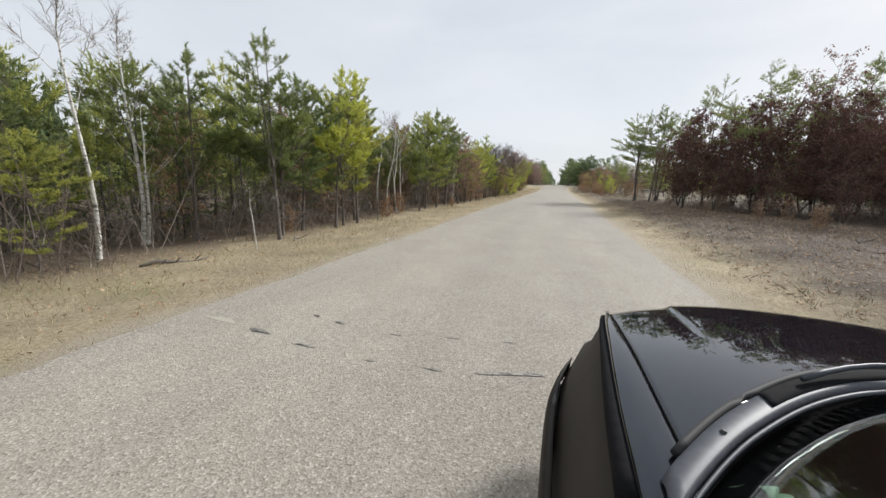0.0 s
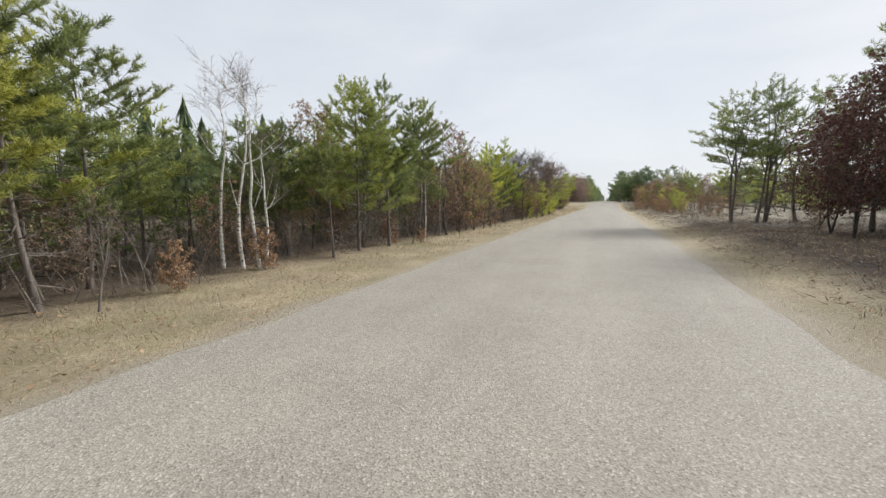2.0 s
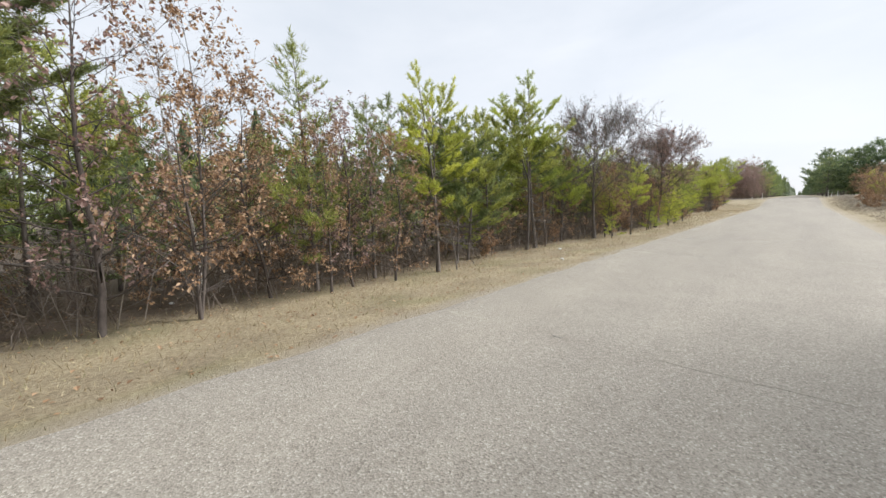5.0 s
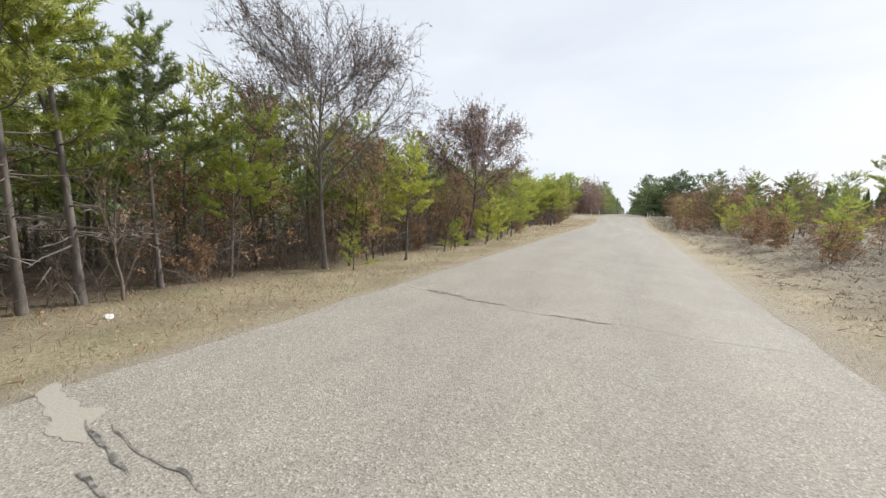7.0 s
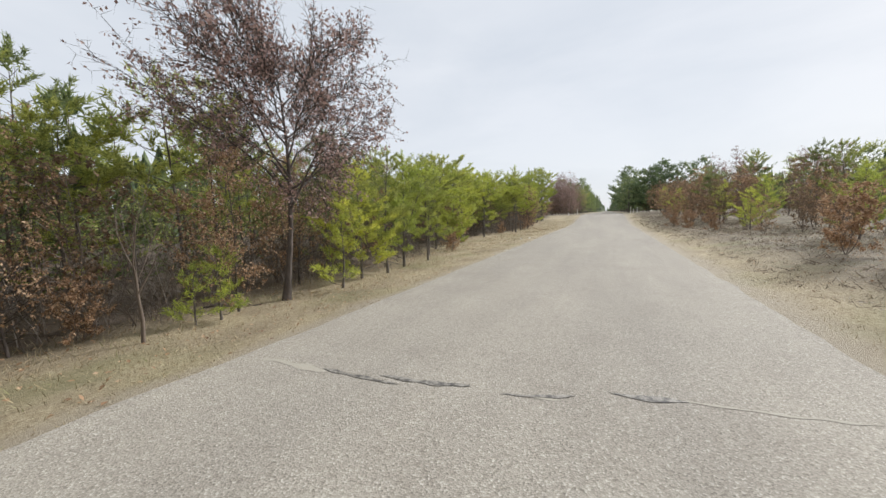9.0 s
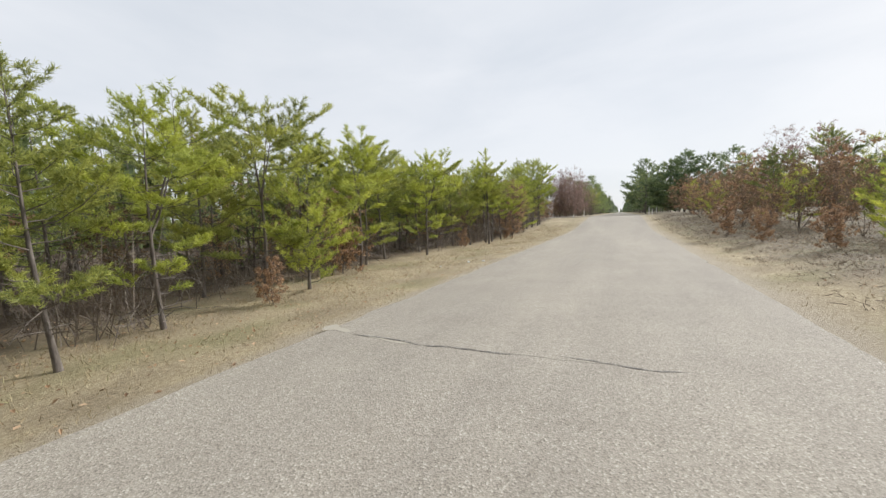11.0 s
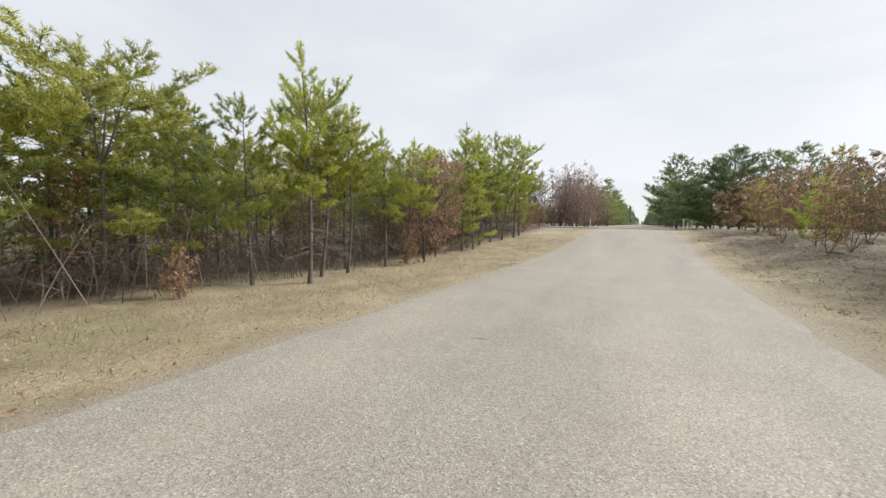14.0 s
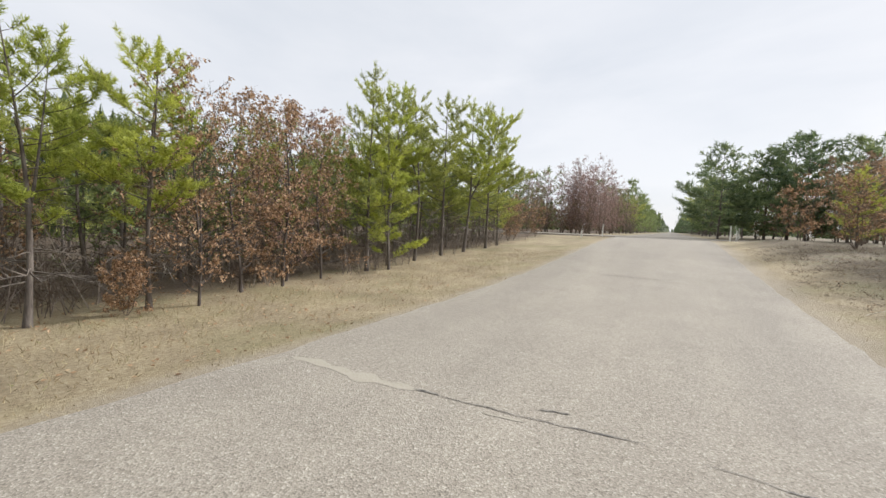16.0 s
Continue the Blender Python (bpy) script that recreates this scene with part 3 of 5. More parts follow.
g = Geo()
ry = spaced([(-500, 40), (-20, 0.35), (130, 1.5), (200, 20), (1600, 1)])
for y in ry:
    l, rr = road_edge(-1, y), road_edge(1, y)
    row = [l - 0.02, l] + [l + (rr - l) * k / 6 for k in range(1, 6)] + [rr, rr + 0.02]
    for i, x in enumerate(row):
        g.v.append(Vector((x, y, (-0.16 if i in (0, 8) else road_top(x)) + rise(y))))
for j in range(len(ry) - 1):
    for i in range(8):
        a = j * 9 + i
        g.f.append((a, a + 1, a + 10, a + 9))
road = tagged(new("road", g.mesh("road", ROAD_MAT)), "straight pale grey chip-seal road with cracked joints and no markings", "road", kind="structure")


g = Geo()
cx = spaced([(-400, 40), (-40, 1.2), (40, 40), (400, 1)])
for x in cx:
    w = 0.12 * noise.noise(Vector((x * 0.8, 3.0, 0.0)))
    wide = 2.2 * max(0.0, 1 - max(abs(x) - 3.2, 0.0) / 3.0) ** 2
    for y, z in ((127.9 - wide + w, -0.12), (127.92 - wide + w, 0.014), (131.0, 0.03), (133.9 + w, 0.014), (133.92 + w, -0.12)):
        g.v.append(Vector((x, y, z + 1.1 if y > 127 else z + rise(y))))
for j in range(len(cx) - 1):
    for i in range(4):
        a = j * 5 + i
        g.f.append((a, a + 5, a + 6, a + 1))
tagged(new("crossing_road", g.mesh("crossing_road", ROAD_MAT)), "pale grey road crossing at the top of the rise", "road", kind="structure")


def seal(x0, x1, y0, y1, width, material, seed, name, lift=0.004):
    """A thin ragged strip along a crack, from x0 to x1."""
    r = random.Random(seed)
    g, n = Geo(), max(int(abs(x1 - x0) / 0.07), 4)
    off = r.uniform(0, 50)
    for i in range(n + 1):
        k = i / n
        x = x0 + (x1 - x0) * k
        y = y0 + (y1 - y0) * k + noise.noise(Vector((x * 1.3, off, 0))) * 0.10 + noise.noise(Vector((x * 5.0, off, 2))) * 0.03
        w = width * (0.35 + 0.9 * abs(noise.noise(Vector((x * 2.6, off, 7)))) * 2) * min(1.0, 6 * k + 0.1, 6 * (1 - k) + 0.1)
        z = road_top(x) + lift + rise(y)
        g.v += [Vector((x, y - w / 2, z)), Vector((x, y + w / 2, z))]
    for i in range(n):
        a = 2 * i
        g.f.append((a, a + 2, a + 3, a + 1))
    return part(name, g.mesh(name, material), road, "dark tar sealing along a road crack" if material is TAR else "pale worn patch at the road crack")


count = 0


def joint(tars, pales):
    """One cracked joint across the road: stretches of tar and of pale worn surface, each from x, y to x, y with a width."""
    global count
    for rows, material, name, lift in ((pales, PALE, "pale_patch", 0.003), (tars, TAR, "tar_seal", 0.006)):
        for x0, y0, x1, y1, w in rows:
            count += 1
            seal(x0, x1, y0, y1, w, material, count, name, lift)


joint([(-2.09, 3.01, -1.79, 2.96, 0.10), (-1.44, 2.86, -1.14, 2.83, 0.07), (-0.6, 2.85, -0.5, 2.85, 0.04), (-0.1, 2.86, 0.12, 2.88, 0.03), (0.38, 2.92, 1.0, 3.05, 0.07), (1.1, 3.05, 2.6, 3.1, 0.03),
       (-1.72, 3.53, -1.6, 3.53, 0.03), (-1.36, 3.5, -1.22, 3.5, 0.04), (-0.66, 3.45, -0.5, 3.46, 0.03), (-0.1, 3.53, 0.15, 3.55, 0.03), (0.5, 3.68, 0.7, 3.72, 0.03)], [(-2.9, 3.02, -2.3, 3.0, 0.07)])
joint([(-1.6, 11.62, -1.3, 11.74, 0.05), (-1.25, 11.7, -1.02, 11.66, 0.02), (-0.5, 11.66, 0.2, 11.68, 0.03), (0.54, 11.62, 0.9, 11.64, 0.055), (1.2, 11.66, 2.8, 11.7, 0.025)],
      [(-3.05, 11.69, -2.3, 11.78, 0.16), (-2.3, 11.75, -1.6, 11.68, 0.05), (-1.05, 11.66, -0.65, 11.76, 0.07), (0.2, 11.68, 0.55, 11.64, 0.05), (1.0, 11.66, 2.9, 11.7, 0.05)])
joint([(-1.25, 21.1, -0.93, 21.16, 0.06), (0.22, 21.2, 0.5, 21.22, 0.035), (0.8, 21.26, 1.0, 21.29, 0.03)], [(-1.8, 20.95, -1.2, 21.1, 0.035), (-0.6, 21.17, 0.02, 21.28, 0.05), (0.4, 21.2, 3.0, 21.35, 0.05)])
joint([(-1.2, 33.8, -1.0, 33.82, 0.02)], [(-3.0, 33.8, -2.3, 33.82, 0.063), (-0.4, 33.82, 1.4, 33.85, 0.028)])
joint([(-1.8, 42.14, -1.28, 42.18, 0.04), (-1.3, 42.18, -0.66, 42.07, 0.05), (-1.25, 42.0, -0.7, 42.02, 0.02), (0.3, 42.57, 1.02, 42.65, 0.04), (0.5, 42.37, 1.0, 42.43, 0.04), (-2.42, 42.42, -1.5, 42.3, 0.024), (-2.24, 42.5, -1.0, 42.4, 0.022)],
      [(-3.3, 42.5, -2.1, 42.3, 0.30), (-0.7, 42.12, 0.3, 42.5, 0.04), (1.1, 42.6, 3.0, 42.7, 0.05)])
joint([(-2.45, 47.52, -1.55, 47.42, 0.12), (-1.62, 47.36, -0.72, 47.25, 0.09), (0.0, 47.15, 0.92, 47.25, 0.06)], [(-3.0, 47.7, -2.4, 47.5, 0.22), (-2.5, 47.35, -1.66, 47.3, 0.05), (-0.7, 47.22, 0.05, 47.17, 0.045), (1.0, 47.25, 3.0, 47.3, 0.05)])
joint([(-1.9, 55.0, -0.9, 54.98, 0.06), (-1.2, 55.06, -0.24, 55.2, 0.09), (0.06, 55.14, 0.7, 55.34, 0.05), (0.95, 55.55, 1.6, 55.6, 0.06)], [(-2.8, 54.96, -1.8, 55.0, 0.16), (0.3, 55.15, 0.6, 55.2, 0.08), (1.2, 55.6, 2.9, 55.7, 0.06)])
joint([(-2.6, 68.0, -1.4, 67.88, 0.06), (-1.4, 67.9, -0.2, 68.0, 0.035), (0.3, 68.05, 1.6, 68.1, 0.03)], [(-3.3, 68.12, -2.7, 68.02, 0.30), (-2.5, 67.98, -1.5, 67.9, 0.12), (-0.3, 68.0, 0.9, 68.08, 0.05)])
joint([(-2.05, 77.78, -1.05, 77.56, 0.035), (-1.9, 77.95, -1.6, 77.85, 0.03), (-1.1, 77.6, -0.62, 77.54, 0.03), (-0.6, 77.56, 0.3, 77.64, 0.10), (0.2, 77.64, 0.9, 77.8, 0.09), (1.3, 77.8, 2.4, 77.85, 0.03)],
      [(-2.7, 77.83, -1.9, 77.95, 0.20), (1.0, 77.8, 3.0, 77.85, 0.06)])
joint([(-1.1, 85.74, -0.8, 85.76, 0.02), (-0.6, 85.76, -0.4, 85.78, 0.02)], [])
joint([(-1.15, 94.05, -0.85, 94.07, 0.08), (-0.9, 94.06, 0.9, 94.29, 0.025), (0.02, 94.38, 0.3, 94.46, 0.04), (1.2, 94.3, 2.6, 94.35, 0.025)], [(-2.85, 93.9, -1.1, 94.03, 0.20), (-0.4, 94.05, 0.0, 94.1, 0.06)])
joint([(-1.0, 104.0, 1.0, 104.04, 0.035)], [(-2.8, 104.0, 2.8, 104.05, 0.07)])

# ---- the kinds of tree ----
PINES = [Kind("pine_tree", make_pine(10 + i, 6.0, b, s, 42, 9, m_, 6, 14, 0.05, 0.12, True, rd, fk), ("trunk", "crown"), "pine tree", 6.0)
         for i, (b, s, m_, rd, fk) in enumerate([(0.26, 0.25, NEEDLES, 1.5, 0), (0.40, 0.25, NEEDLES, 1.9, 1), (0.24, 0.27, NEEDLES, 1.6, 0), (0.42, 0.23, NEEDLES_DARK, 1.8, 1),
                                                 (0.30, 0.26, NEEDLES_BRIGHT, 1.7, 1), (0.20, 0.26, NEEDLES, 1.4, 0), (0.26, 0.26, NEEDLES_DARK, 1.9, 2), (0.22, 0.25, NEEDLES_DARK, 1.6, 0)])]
OPEN_PINES = [Kind("pine_tree", make_pine(30 + i, 8.0, 0.34, 0.36, 30, 5, NEEDLES_DARK, 6, 12, 0.08, 0.14, True, 1.7, 1 + i, 0.35, 0.25), ("trunk", "crown"), "pine tree", 8.0) for i in range(2)]
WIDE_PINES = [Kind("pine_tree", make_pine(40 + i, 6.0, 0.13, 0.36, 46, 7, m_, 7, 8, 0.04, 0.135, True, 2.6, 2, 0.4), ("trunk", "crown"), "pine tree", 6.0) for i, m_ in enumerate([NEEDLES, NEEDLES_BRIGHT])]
BUSHY = [Kind("pine_tree", make_pine(50 + i, 4.0, 0.05, 0.29, 42, 6, NEEDLES_BRIGHT, 6, 0, 0.03, 0.145, True, 1.8, i), ("trunk", "crown"), "pine tree", 4.0) for i in range(2)]
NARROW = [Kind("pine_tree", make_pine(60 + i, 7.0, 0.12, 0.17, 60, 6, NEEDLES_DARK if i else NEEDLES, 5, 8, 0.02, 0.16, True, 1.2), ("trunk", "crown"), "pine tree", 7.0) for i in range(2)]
SMALL = [Kind("pine_seedling", make_pine(70 + i, 1.4, 0.05, 0.42, 22, 6, NEEDLES_BRIGHT, 4, 0, 0.03, 0.11), ("stem", "crown"), "young pine", 1.4) for i in range(2)]
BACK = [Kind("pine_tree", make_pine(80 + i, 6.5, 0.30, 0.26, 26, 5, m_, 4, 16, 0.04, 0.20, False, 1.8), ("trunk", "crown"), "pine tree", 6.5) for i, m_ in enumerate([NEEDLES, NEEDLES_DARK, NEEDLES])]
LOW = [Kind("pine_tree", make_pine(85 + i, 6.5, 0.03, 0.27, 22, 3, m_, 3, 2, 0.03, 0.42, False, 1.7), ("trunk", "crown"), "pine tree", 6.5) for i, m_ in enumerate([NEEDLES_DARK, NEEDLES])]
DISTANT = [Kind("pine_tree", make_pine(88 + i, 9.0, 0.03, 0.24, 24, 3, m_, 2, 0, 0.02, 0.75, False, 1.4), ("trunk", "crown"), "pine tree", 9.0) for i, m_ in enumerate([NEEDLES_BLUE, NEEDLES_DARK])]
GREAT = [Kind("white_pine", make_pine(90 + i, 10.0, 0.05, 0.29, 64, 5, NEEDLES_BLUE, 5, 2, 0.01, 0.42, False, 1.7, 0, 0.45), ("trunk", "crown"), "pine tree", 10.0) for i in range(2)]
OAK_BARE = Kind("oak_tree", make_spreading_oak(101, 7.8, 0.36, 0.30, 20, 7, 6, 0.10, 2, 0.085, 0.013, OAK_GREY, OAK_LEAF_PINK), ("trunk", "foliage"), "oak tree", 7.8)
OAK_SPARSE = Kind("oak_tree", make_spreading_oak(104, 7.0, 0.36, 0.34, 19, 6, 7, 0.42, 3, 0.085, 0.014, OAK_BARK, OAK_LEAF_PINK), ("trunk", "foliage"), "oak tree", 7.0)
OAKS = [Kind("oak_tree", make_oak(110 + i, 6.5, 0.08, 0.29, 42, 7, 3, l_, 6, 0.092, 1 + i % 2, 0.0, 0.010, 0.16, OAK_BARK, m_), ("trunk", "foliage"), "oak tree", 6.5)
        for i, (l_, m_) in enumerate([(0.85, OAK_LEAF), (0.35, OAK_LEAF), (0.45, OAK_LEAF_PINK)])]
RED_OAKS = [Kind("oak_tree", make_oak(120 + i, 9.0, 0.13, 0.27, 50, 6, 3, 0.92, 4, 0.165, 2, 0.0, 0.010, 0.16, OAK_BARK, OAK_LEAF_RED), ("trunk", "foliage"), "oak tree", 9.0) for i in range(3)]
FAR_OAK = Kind("oak_tree", make_oak(127, 9.0, 0.08, 0.24, 30, 5, 2, 0.9, 4, 0.22, 2, 0.0, 0.012, 0.14, OAK_BARK, OAK_LEAF_RED), ("trunk", "foliage"), "oak tree", 9.0)
SHRUBS = [Kind("oak_shrub", make_oak(130 + i, 2.8, 0.10, 0.25, 15, 4, 3, 0.6, 4, 0.074, 4, 0.0, 0.009, 0.30, TWIG, m_), ("stem", "foliage"), "shrub", 2.8)
          for i, m_ in enumerate([OAK_LEAF, OAK_LEAF_RUST, OAK_LEAF, OAK_LEAF_RED])]
FAR_SHRUB = Kind("oak_shrub", make_oak(136, 2.8, 0.10, 0.27, 9, 3, 2, 0.7, 4, 0.13, 3, 0.0, 0.009, 0.30, TWIG, OAK_LEAF_RUST), ("stem", "foliage"), "shrub", 2.8)
LEAFY = [Kind("oak_shrub", make_oak(180 + i, 1.2, 0.08, 0.32, 14, 4, 3, 0.9, 7, 0.048, 3, 0.0, 0.010, 0.3, TWIG, OAK_LEAF), ("stem", "foliage"), "shrub", 1.2) for i in range(2)]
SAPLING = [Kind("sapling", make_broadleaf(140 + i, 3.2, 0.42, 3, 3, 0.5, 0.0, 0.08, 1, DEAD_WOOD if i == 0 else TWIG, OAK_LEAF, 0.010, 0.004), ("stem", "foliage"), "sapling", 3.2) for i in range(2)]
BARE_BROWN = [Kind("bare_tree", make_oak(150 + i, 11.0, 0.07, 0.23, 38, 5, 3, 0.6, 2, 0.19, 2, 0.0, 0.012, 0.12, TWIG, OAK_LEAF_PINK), ("trunk", "foliage"), "bare tree", 11.0) for i in range(2)]
BIRCHES = [Kind("birch_tree", make_birch(160 + i, 6.0, s), ("trunk", "crown"), "birch tree", 6.0) for i, s in enumerate((1, 1, 2))]

PINE_LABEL = "young pine with grey-brown trunk and yellow-green needles at the forest edge"
BACK_LABEL = "slender pine with dead lower limbs inside the wood"
OAK_LABEL = "young oak holding withered brown leaves among the pines"
SHRUB_LABEL = "low oak shrub with withered brown leaves on the dry field"

# front row on the west side, stretch by stretch: kind, x, y, height
# past the birches
BIRCH_STRETCH = [
    (WIDE_PINES[0], -7.9, 4.1, 2.3), (BIRCHES[0], -8.6, 3.5, 4.6), (PINES[6], -9.6, 4.6, 3.8), (BIRCHES[1], -7.9, 5, 4.8), (BIRCHES[2], -9, 6.6, 5.2),
    (PINES[6], -8.4, 7.6, 4.8), (PINES[3], -9.8, 7.4, 4.6), (BIRCHES[1], -6.2, 7.4, 1.7), (PINES[6], -6.7, 8.8, 5.4), (PINES[6], -7.1, 9.4, 4.7),
    (LEAFY[1], -7.4, 10, 0.9), (PINES[7], -7.3, 10.6, 4.9), (PINES[4], -6.9, 12, 5.5), (PINES[5], -7, 12.7, 4.9), (PINES[1], -6.9, 13.6, 5.2),
    (PINES[3], -7.5, 14.4, 5.5), (SAPLING[0], -6.6, 14.8, 2.1), (PINES[7], -8.8, 15.6, 5.3), (LEAFY[0], -6.8, 16.2, 1), (BIRCHES[1], -8.3, 18.2, 4.9),
    (BIRCHES[0], -7.8, 18.4, 4.8), (BIRCHES[2], -7.3, 18.5, 4.9), (LEAFY[1], -7.2, 18.6, 1.1), (PINES[6], -9, 19.4, 4), (PINES[7], -8.6, 20.7, 4.2), (PINES[3], -6.9, 20.9, 3.8),
]
# thick pines, then brown oaks
PINE_STRETCH = [
    (PINES[5], -7.1, 22.5, 5.6), (PINES[2], -7.6, 23.4, 5.9), (PINES[6], -6.9, 24.2, 6.2), (LEAFY[1], -7.2, 24.8, 1.1), (SAPLING[0], -6.4, 25.2, 1.8),
    (LEAFY[0], -6.2, 25.6, 0.7), (BIRCHES[1], -6.4, 26.3, 3), (PINES[7], -7.3, 27.5, 6.3), (PINES[3], -7.6, 28.8, 6.6), (OAKS[2], -6.9, 30, 5.9),
    (OAKS[1], -6.7, 31.3, 5.4), (BIRCHES[0], -8, 31.6, 4.9), (OAKS[0], -7.4, 32.8, 4.4), (NARROW[0], -7.2, 33.8, 5.6), (OAKS[0], -6.7, 33.9, 3.6), (OAKS[2], -6.9, 34.6, 4.2), (OAKS[0], -6.6, 35.7, 3.6),
    (NARROW[1], -7.4, 35.6, 4.7),
]
# tall pines and the bare oak
OAK_STRETCH = [
    (PINES[4], -6.6, 37.3, 5.7), (SAPLING[0], -6.4, 37.9, 2.4), (PINES[7], -7.2, 38.8, 4.7), (PINES[5], -7.4, 39.6, 4.9), (LEAFY[1], -7.2, 40.4, 1),
    (NARROW[1], -7.8, 41.3, 5.3), (BUSHY[1], -8.2, 40.6, 2.2), (WIDE_PINES[0], -9, 41.5, 5), (SHRUBS[0], -7.9, 42.7, 2), (PINES[1], -7.3, 43.4, 6.2), (PINES[4], -7.3, 44.1, 7),
    (SAPLING[1], -7.1, 44.6, 3.2), (PINES[3], -7.5, 45.4, 5.2), (LEAFY[0], -7.5, 46.2, 1), (PINES[4], -7.5, 46.9, 4.2), (OAKS[0], -7.9, 47.9, 4.4), (OAKS[0], -6.5, 50, 3.6),
    (SAPLING[0], -7.4, 48.8, 2.6), (OAK_BARE, -6.8, 49.3, 6.8), (SMALL[0], -6, 49.6, 1.1), (PINES[4], -6.3, 50.6, 2.8), (OAKS[0], -6.8, 51.6, 3.9),
    (SAPLING[0], -5.8, 52, 1.3), (PINES[4], -5.9, 52.3, 4.1), (PINES[5], -7.1, 52.6, 3.1), (PINES[0], -8.6, 53.6, 4.2),
]
# the broad oak and low pines
BROAD_STRETCH = [
    (OAKS[1], -7.2, 54.2, 3.5), (OAKS[0], -6.3, 57.3, 3.3), (LEAFY[1], -7, 55, 1.1), (SAPLING[1], -5.9, 55.3, 3.3), (WIDE_PINES[0], -10, 56, 4.3), (SMALL[1], -6, 56.2, 1.1),
    (SMALL[0], -6, 56.7, 1.4), (OAK_SPARSE, -6.2, 58.5, 6.6), (SMALL[1], -5.7, 60, 1.9), (OAKS[0], -7.5, 60.2, 3.6), (BUSHY[0], -6.1, 61.4, 3.5),
    (PINES[2], -5.9, 62.6, 4.1), (BUSHY[1], -6.2, 64.2, 4.2), (PINES[5], -6, 65.9, 4.1), (WIDE_PINES[1], -6.8, 67.6, 4.2), (PINES[2], -9.2, 69.8, 4.8),
    (LEAFY[0], -6.5, 69.8, 1.1), (WIDE_PINES[0], -7.9, 70.7, 5.1), (BUSHY[0], -7.2, 71.6, 4), (SHRUBS[0], -8.2, 73.6, 3), (LEAFY[0], -8.2, 74.2, 1.9),
    (WIDE_PINES[1], -8, 75, 5.2),
]
# wide pines and slender stems
WIDE_STRETCH = [
    (WIDE_PINES[0], -9, 76.6, 4.9), (PINES[5], -9.4, 78.6, 5.3), (WIDE_PINES[1], -8.3, 80.9, 5.3), (PINES[2], -9.6, 82.4, 5), (WIDE_PINES[0], -9.6, 84.6, 5.3),
    (LEAFY[0], -8, 85.4, 1.1), (PINES[2], -9.2, 86.2, 4.7), (PINES[0], -8.4, 87.4, 4.9), (PINES[4], -7.4, 88.5, 6.3), (PINES[1], -8, 89.5, 5.7),
    (PINES[1], -7.9, 90.6, 5.3), (PINES[4], -8.7, 91.4, 5.8), (PINES[4], -7.8, 92.6, 5.1), (LEAFY[1], -7.6, 93.8, 1.2), (PINES[4], -8, 94.3, 5.1),
    (OAKS[1], -7.5, 95, 4.8),
]
# leafy oaks and the last pines before the crossing
LAST_STRETCH = [
    (OAKS[0], -8.4, 96.4, 4.7), (OAKS[0], -8.4, 97.6, 4.9), (OAKS[2], -9.1, 98.2, 5.2), (OAKS[0], -8.7, 99.2, 4.9), (NARROW[0], -8.6, 101.2, 7.3),
    (BUSHY[1], -8.2, 102, 4.4), (PINES[4], -9, 102.9, 7.1), (PINES[1], -8.9, 104.6, 7.2), (PINES[0], -9, 107, 7.7), (PINES[4], -8.8, 109, 7.9),
    (PINES[2], -8.6, 111.4, 8), (NARROW[0], -8.8, 113.6, 7.3),
]
for kd, x, y, h in BIRCH_STRETCH + PINE_STRETCH + OAK_STRETCH + BROAD_STRETCH + WIDE_STRETCH + LAST_STRETCH:
    lab = {"pine_tree": PINE_LABEL, "pine_seedling": "knee-high bright green pine seedling in dry grass", "birch_tree": "leafless white-barked birch at the forest edge",
           "oak_tree": OAK_LABEL, "oak_shrub": "small oak with rust-brown withered leaves at the forest edge", "sapling": "bare grey sapling stem at the forest edge"}[kd.name]
    if kd is OAK_BARE:
        lab = "tall bare oak with fine twigs and few leaves"
    if kd is OAK_SPARSE:
        lab = "broad oak with sparse pinkish-brown withered leaves"
    kd.plant(x, y, h, lab, "trees along the west verge", None, 1.05 if kd in WIDE_PINES else 1.0)

# young oaks under the pines
for j in range(40):
    y = 13 + 87 * (j + R.random()) / 40
    SHRUBS[(0, 1, 2)[j % 3]].plant(-8.0 - 2.4 * R.random() - (1.2 if y > 66 else 0), y, R.uniform(1.6, 3.6), "small oak with rust-brown withered leaves at the forest edge", "young oaks under the pines")


def thin(y):
    """The wood is lower behind the two groups of birches and the brown oaks."""
    return 0.72 if y < 8 or 16.5 < y < 21.5 else 0.82 if 30 < y < 37 else 1.0


# deeper rows of the west wood
for j in range(110):
    y = -14 + 132 * (j + R.random()) / 110
    x = -8.9 - 2.6 * R.random() - (1.6 if y > 66 else 0)
    if R.random() < 0.10 or 31 < y < 36.5:
        OAKS[j % 3].plant(x, y, R.uniform(4.2, 5.6) * thin(y), OAK_LABEL, "trees of the west wood")
    else:
        BACK[j % 3].plant(x, y, R.uniform(4.5, 5.8) * thin(y), BACK_LABEL, "trees of the west wood")


